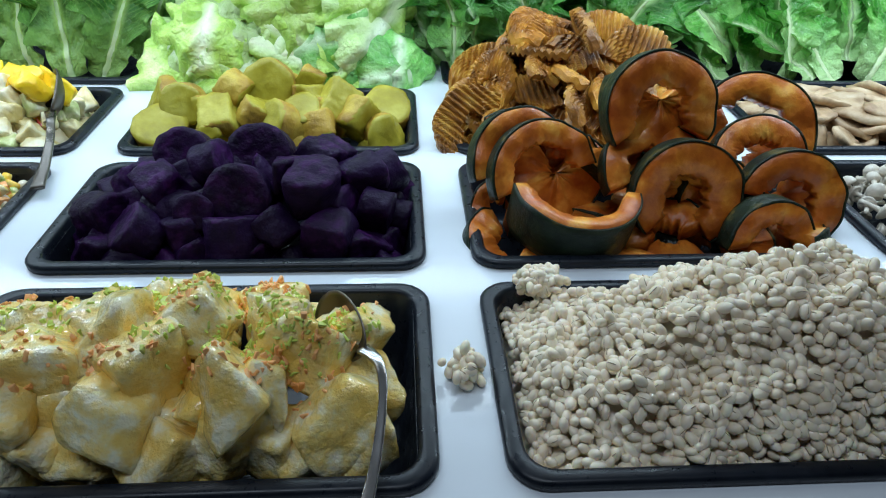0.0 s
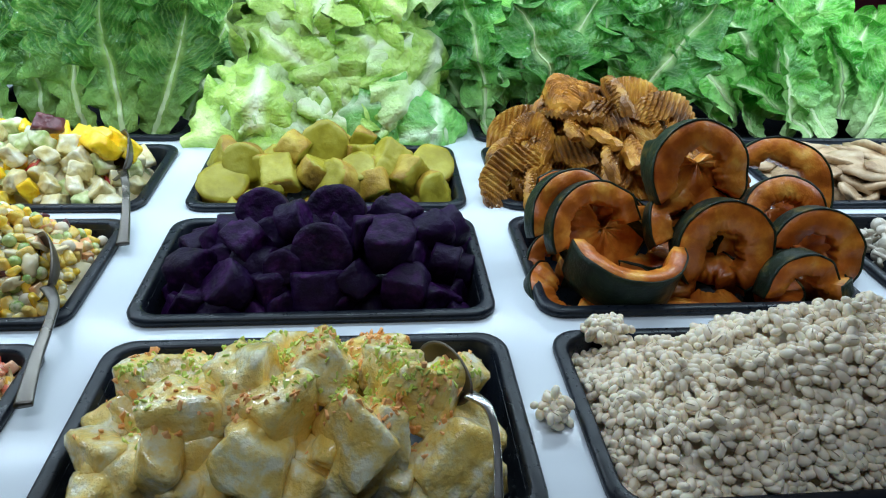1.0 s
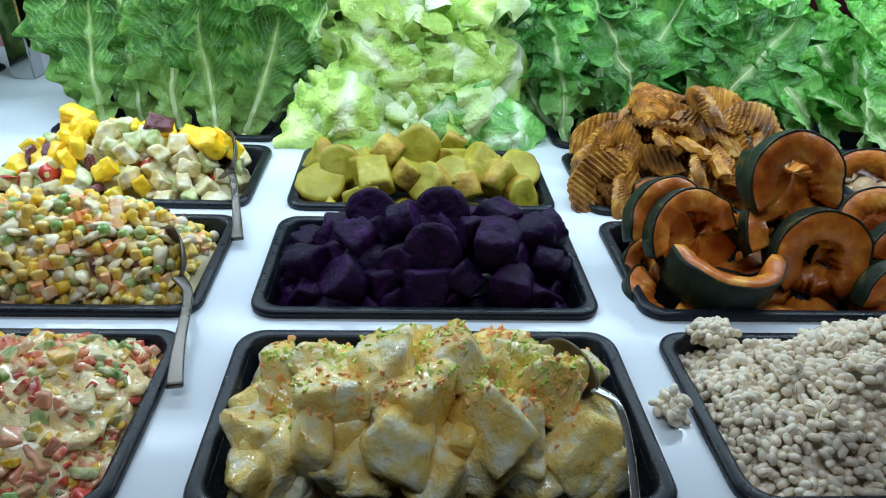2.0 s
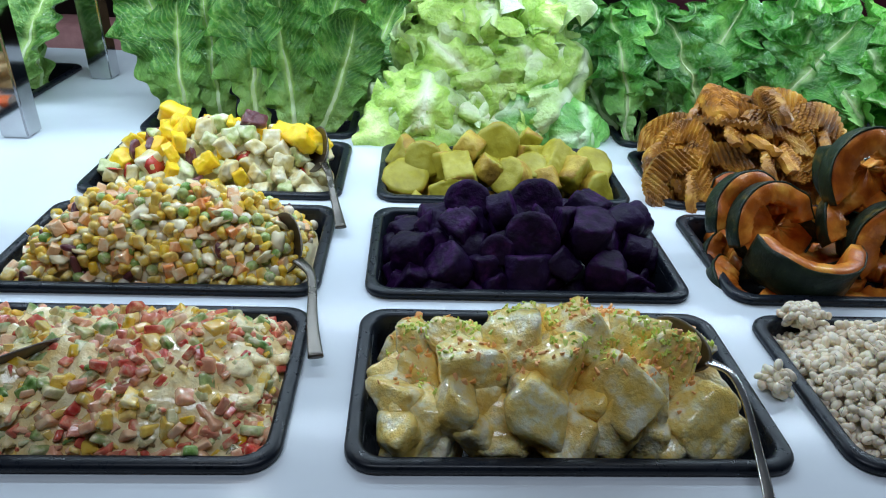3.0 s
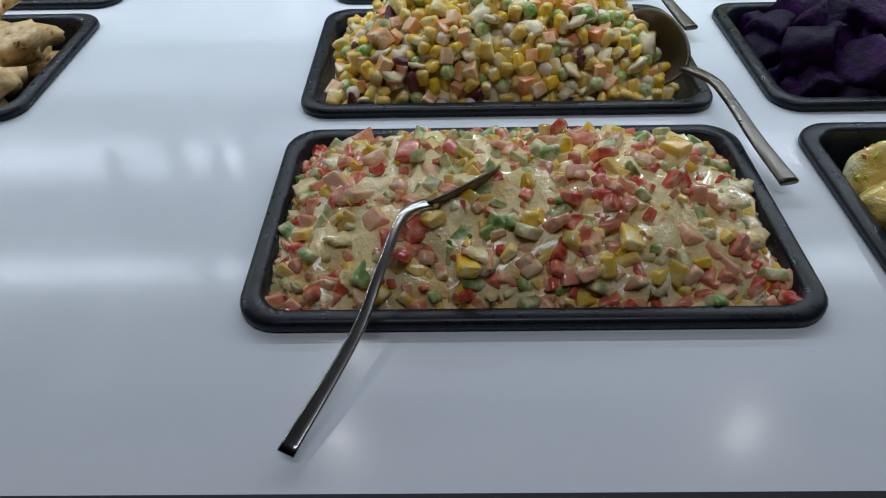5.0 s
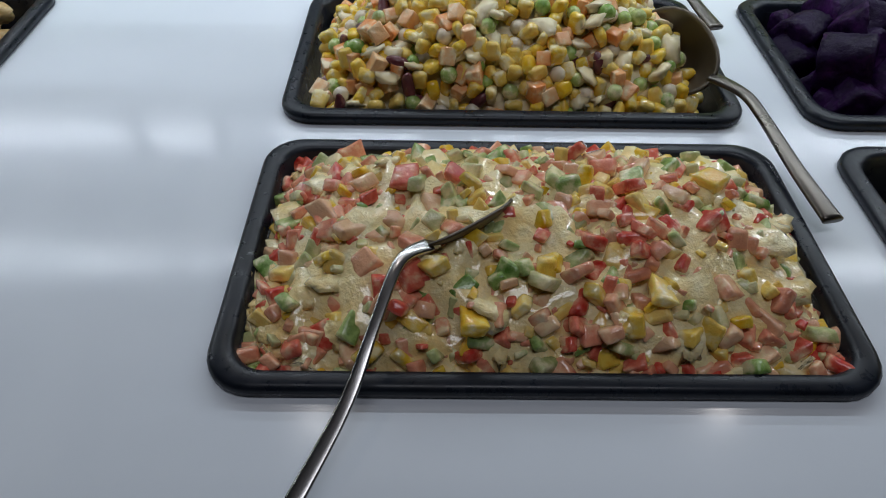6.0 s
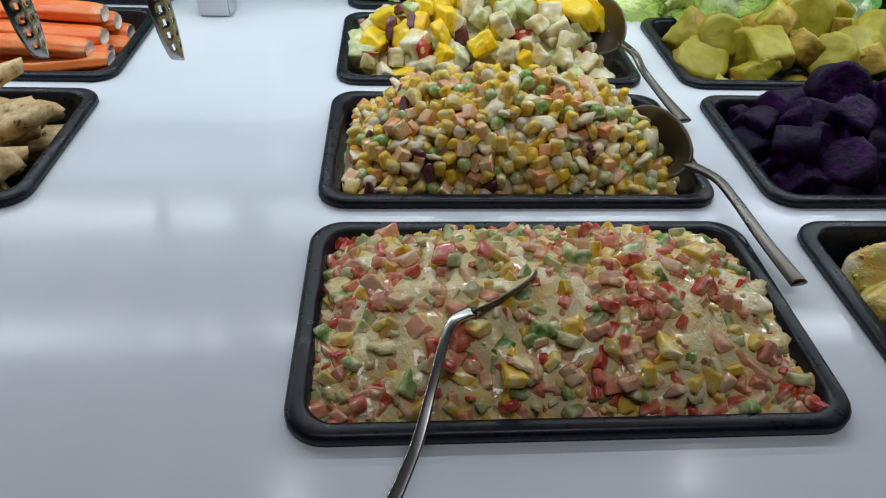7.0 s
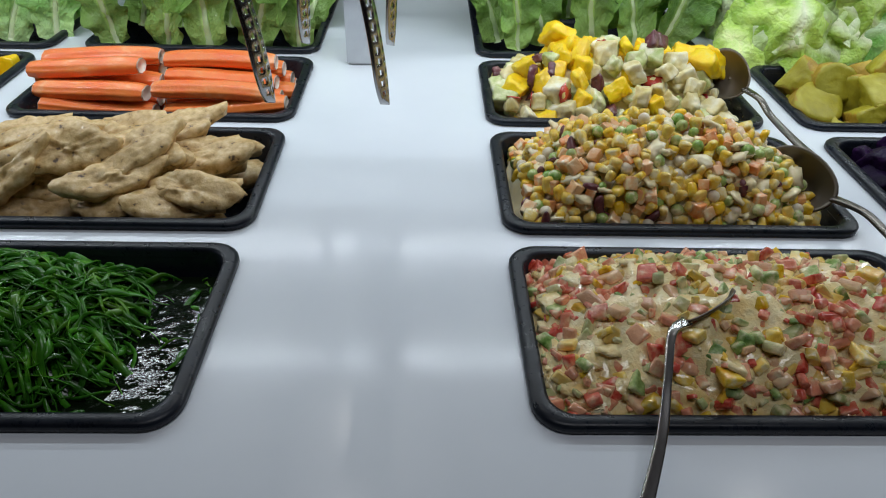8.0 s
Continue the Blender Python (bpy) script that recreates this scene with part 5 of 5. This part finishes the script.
# ---- spoons ----
def tube_path(pts, widths, n=14):
    """A flat bar of oval section along points; widths: half breadth and half thickness at each."""
    pts = [Vector(p) for p in pts]
    fine, wf = [], []
    for i in range(len(pts) - 1):
        p0, p1, p2, p3 = pts[max(i - 1, 0)], pts[i], pts[i + 1], pts[min(i + 2, len(pts) - 1)]
        for k in range(8):
            t = k / 8
            fine.append(0.5 * ((2 * p1) + (p2 - p0) * t + (2 * p0 - 5 * p1 + 4 * p2 - p3) * t * t + (3 * p1 - p0 - 3 * p2 + p3) * t ** 3))
            wf.append([widths[i][q] * (1 - t) + widths[i + 1][q] * t for q in (0, 1)])
    fine.append(pts[-1])
    wf.append(widths[-1])
    vs, fs = [], []
    for i, p in enumerate(fine):
        d = (fine[min(i + 1, len(fine) - 1)] - fine[max(i - 1, 0)]).normalized()
        side = d.cross(Vector((0, 0, 1))).normalized()
        up = side.cross(d)
        for k in range(n):
            a = k / n * 6.2832
            c, d2 = math.cos(a), math.sin(a)
            vs.append(tuple(p + side * wf[i][0] * math.copysign(abs(c) ** 0.7, c) + up * wf[i][1] * math.copysign(abs(d2) ** 0.5, d2)))
    for i in range(len(fine) - 1):
        for k in range(n):
            fs.append((i * n + k, i * n + (k + 1) % n, (i + 1) * n + (k + 1) % n, (i + 1) * n + k))
    fs += [tuple(range(n))[::-1], tuple((len(fine) - 1) * n + k for k in range(n))]
    return vs, fs


def spoon(path, widths, size, n, label, metal=M_STEEL):
    """Handle along the path from the bowl's neck to the free end; the bowl goes on from the neck, open towards n."""
    e = group_thing("serving_spoon", *path[-1], label, "spoon", "serving spoons")
    vs, fs = tube_path(path, widths)
    o = Vector(path[-1])
    part_mesh("handle", mesh_of("handle", [tuple(Vector(v) - o) for v in vs], fs, metal), None, e)
    vs, fs = [], []
    nr, na = 10, 28
    for i in range(nr + 1):
        r = i / nr
        for j in range(na):
            a = j / na * 6.2832
            vs.append((r * math.cos(a) * size[0], r * math.sin(a) * size[1] * (1 + 0.16 * math.cos(a)), -size[2] * (1 - r * r)))
    for i in range(nr):
        for j in range(na):
            fs.append((i * na + j, i * na + (j + 1) % na, (i + 1) * na + (j + 1) % na, (i + 1) * na + j))
    b = part_mesh("bowl", mesh_of("bowl", vs, fs, M_BOWL), None, e)
    along = (Vector(path[0]) - Vector(path[1])).normalized()
    up = Vector(n).normalized()
    up = (up - along * up.dot(along)).normalized()
    side = up.cross(along)
    m = Matrix((along, side, up)).transposed().to_4x4()
    b.matrix_basis = Matrix.Translation(Vector(path[0]) + along * size[0] * 0.92 - o) @ m
    s = b.modifiers.new("thickness", "SOLIDIFY")
    s.thickness = 0.0012


# Steel tinted darker in place of the dark ceiling these handles reflect.
M_DARK_STEEL = steel_material("dull_spoon_steel", (0.15, 0.135, 0.12), 0.30)
WID = [(0.0050, 0.0018), (0.0036, 0.0020), (0.0034, 0.0020), (0.0043, 0.0018), (0.0056, 0.0018)]
spoon([(-0.225, -0.108, 0.033), (-0.237, -0.119, 0.034), (-0.246, -0.147, 0.027), (-0.256, -0.178, 0.017), (-0.279, -0.227, 0.0065)],
      [(0.0040, 0.0012), (0.0027, 0.0014), (0.0024, 0.0012), (0.0029, 0.0011), (0.0040, 0.0011)], (0.025, 0.013, 0.005), (-0.50, 0.40, 0.70), "stainless steel serving spoon sunk in the pepper salad")
spoon([(-0.057, 0.050, 0.019), (-0.044, 0.030, 0.020), (-0.039, 0.008, 0.018), (-0.034, -0.030, 0.014), (-0.027, -0.066, 0.010)], WID, (0.036, 0.027, 0.014), (-0.85, -0.30, 0.50),
      "dull stainless steel spoon resting in the corn salad", M_DARK_STEEL)
spoon([(-0.058, 0.236, 0.030), (-0.050, 0.216, 0.028), (-0.045, 0.197, 0.020), (-0.036, 0.160, 0.013), (-0.029, 0.128, 0.010)], WID, (0.034, 0.025, 0.012), (-0.85, -0.25, 0.50),
      "stainless steel spoon resting in the fruit salad", M_DARK_STEEL)
spoon([(0.240, -0.090, 0.030), (0.249, -0.104, 0.032), (0.251, -0.125, 0.027), (0.247, -0.160, 0.017), (0.238, -0.205, 0.009)],
      [(0.0044, 0.0014), (0.0028, 0.0014), (0.0023, 0.0013), (0.0028, 0.0011), (0.0040, 0.0011)], (0.028, 0.018, 0.009), (-0.9, 0.35, 0.2), "stainless steel spoon resting in the potato salad")


# ---- posts, rail and tongs ----
M_POST = steel_material("polished_post_steel", (0.60, 0.60, 0.61), 0.07)


def bar(name, lo, hi, material, parent=None, bevel=0.002):
    bm = bmesh.new()
    lo, hi = Vector(lo), Vector(hi)
    bmesh.ops.create_cube(bm, size=1.0, matrix=Matrix.Translation((lo + hi) / 2) @ Matrix.Diagonal((*(hi - lo), 1)))
    if bevel:
        bmesh.ops.bevel(bm, geom=bm.edges[:], offset=bevel, segments=2, affect="EDGES")
    return part(name, bm, material, parent, smooth=False)


for x, y in ((-0.467, 0.358), (-0.470, 0.622), (1.02, 0.358), (1.02, 0.622)):
    e = group_thing("steel_post", x, y, 0, "polished square stainless steel post on the counter", "post", "counter posts")
    bar("tube", (0, 0, 0.0), (0.034, 0.034, 0.398), M_POST, e, 0.0025)
shelf = group_thing("overhead_shelf", 0, 0, 0, "steel overhead shelf carrying light strips and a hanging rail", "shelf")
bar("shelf_board", (-1.6, 0.20, 0.400), (1.5, 0.68, 0.418), M_POST, shelf)
for y, z in ((0.23, 0.352), (0.53, 0.395)):
    bar("light_channel", (-1.6, y - 0.012, z), (1.5, y + 0.012, 0.399), M_POST, shelf)
bar("rail_arm", (-0.46, 0.105, 0.380), (-0.44, 0.24, 0.399), M_POST, shelf)
bar("rail_arm", (1.03, 0.105, 0.380), (1.05, 0.24, 0.399), M_POST, shelf)
bar("hanging_rail", (-0.62, 0.105, 0.385), (1.1, 0.117, 0.397), M_POST, shelf)


def tong_arm(parent, tip, topz, lean, yaw, seed):
    """A hanging arm with a perforated paddle: a lattice of small plates with every second opening cut out."""
    nu, nv, length = 11, 50, 0.105
    vs, fs = [], []
    for j in range(nv + 1):
        t = j / nv
        w = 0.0125 * math.sqrt(max(0.0, 1 - (1 - min(1, t / 0.35)) ** 2)) * (1 - 0.25 * t) + 0.0008
        for i in range(nu + 1):
            s = i / nu * 2 - 1
            vs.append((s * w, 0.006 * s * s + 0.010 * t * t, t * length))
    for j in range(nv):
        for i in range(nu):
            if i in (2, 5, 8) and j % 4 < 2 and 3 < j < nv - 4:
                continue
            b = j * (nu + 1) + i
            fs.append((b, b + 1, b + nu + 2, b + nu + 1))
    m = pose(*tip, lean[0], lean[1], yaw)
    arm = part_mesh("arm", mesh_of("arm", vs, fs, M_STEEL), None, parent, "perforated paddle arm")
    arm.matrix_basis = Matrix.Translation([-c for c in parent.location]) @ m
    s = arm.modifiers.new("thickness", "SOLIDIFY")
    s.thickness = 0.001
    top_of = m @ Vector((0, 0.012, length * 0.97))
    vs, fs = tube_path([top_of, top_of * 0.5 + Vector((parent.location[0], parent.location[1], topz)) * 0.5 + Vector((0, 0.01, 0)), (parent.location[0], parent.location[1], topz)],
                       [(0.0090, 0.0010), (0.0080, 0.0012), (0.0070, 0.0014)])
    o = parent.location
    sh = part_mesh("shank", mesh_of("shank", [tuple(Vector(v) - o) for v in vs], fs, M_STEEL), None, parent)
    return arm, sh


for x, fx in ((-0.490, -0.472), (-0.403, -0.402)):
    e = group_thing("serving_tongs", (x + fx) / 2 - 0.004, 0.111, 0.34, "perforated stainless steel serving tongs hanging above the counter", "tongs", "hanging tongs")
    tong_arm(e, (x, 0.090, 0.073), 0.335, (-4, 2), 78, 1)
    tong_arm(e, (fx, 0.160, 0.094), 0.335, (6, 0), 82, 2)
    bar("hook", (-0.004, -0.008, -0.012), (0.004, 0.008, 0.050), M_STEEL, e, 0.001)

# ---- beyond the counter ----
M_WOOD = food("light_wood", [(0.3, (0.16, 0.09, 0.04)), (0.7, (0.26, 0.16, 0.075))], 9, 0.45, bumps=0.3, vary=0.2)
M_PINK = food("dusty_pink_upholstery", [(0.3, (0.30, 0.14, 0.14)), (0.7, (0.40, 0.20, 0.19))], 40, 0.75, vary=0.1)
M_WINE = food("wine_red_upholstery", [(0.3, (0.10, 0.018, 0.035)), (0.7, (0.16, 0.03, 0.055))], 30, 0.55, vary=0.1)
M_DARK = food("black_lacquer", [(0.3, (0.008, 0.008, 0.010)), (0.7, (0.018, 0.016, 0.016))], 20, 0.4, vary=0.1)


def cabinet(x0, x1, y, z1):
    e = group_thing("wooden_sideboard", x0, y, -0.94, "light wooden sideboard with drawers behind the salad bar", "sideboard", "sideboards")
    w, h = x1 - x0, z1 + 0.94
    bar("body", (0, 0.02, 0.06), (w, 0.42, h), M_DARK, e, 0.004)
    rows = 3
    for r in range(rows):
        for c in range(2):
            lo = (0.03 + c * w / 2, 0.0, 0.09 + r * (h - 0.12) / rows)
            d = bar("drawer", lo, (lo[0] + w / 2 - 0.05, 0.018, lo[2] + (h - 0.12) / rows - 0.035), M_WOOD, e, 0.004)
            bar("handle", (lo[0] + w / 4 - 0.08, -0.02, lo[2] + 0.16), (lo[0] + w / 4 + 0.04, 0.0, lo[2] + 0.175), M_DARK, d, 0.003)
    for c in range(2):
        bar("plinth", (0.02 + c * (w - 0.12), 0.05, 0.0), (0.10 + c * (w - 0.12), 0.38, 0.06), M_DARK, e, 0.003)


def sofa(x0, x1, y, z1, mat, label):
    e = group_thing("sofa", x0, y, -0.94, label, "sofa", "dining sofas")
    w, h = x1 - x0, z1 + 0.94
    bar("base", (0, 0, 0.02), (w, 0.55, 0.32), M_DARK, e, 0.01)
    v, f = chunk_arrays(box_planes(w / 2, 0.26, 0.08), 4, 10)
    s = part_mesh("seat_cushion", mesh_of("seat_cushion", v, f, mat), None, e)
    s.location = (w / 2, 0.28, 0.39)
    v, f = chunk_arrays(box_planes(w / 2, 0.09, (h - 0.3) / 2), 4, 10)
    s = part_mesh("backrest", mesh_of("backrest", v, f, mat), None, e)
    s.location = (w / 2, 0.05, 0.3 + (h - 0.3) / 2)


sofa(-1.05, -0.60, 1.25, -0.05, M_PINK, "dusty pink upholstered bench seat behind the salad bar")
cabinet(-0.80, -0.42, 2.0, 0.02)
cabinet(-0.30, 0.22, 2.0, 0.02)
sofa(0.80, 1.18, 2.0, -0.01, M_WINE, "wine red upholstered sofa behind the salad bar")
sofa(1.35, 2.1, 2.0, 0.0, M_WINE, "wine red upholstered sofa behind the salad bar")
bar_ob = bar("dark_cabinet", (-0.72, 1.62, -0.94), (-0.56, 2.0, 0.05), M_DARK, None, 0.006)
tagged(bar_ob, "plain black lacquered cabinet beside a sideboard", "cabinet")
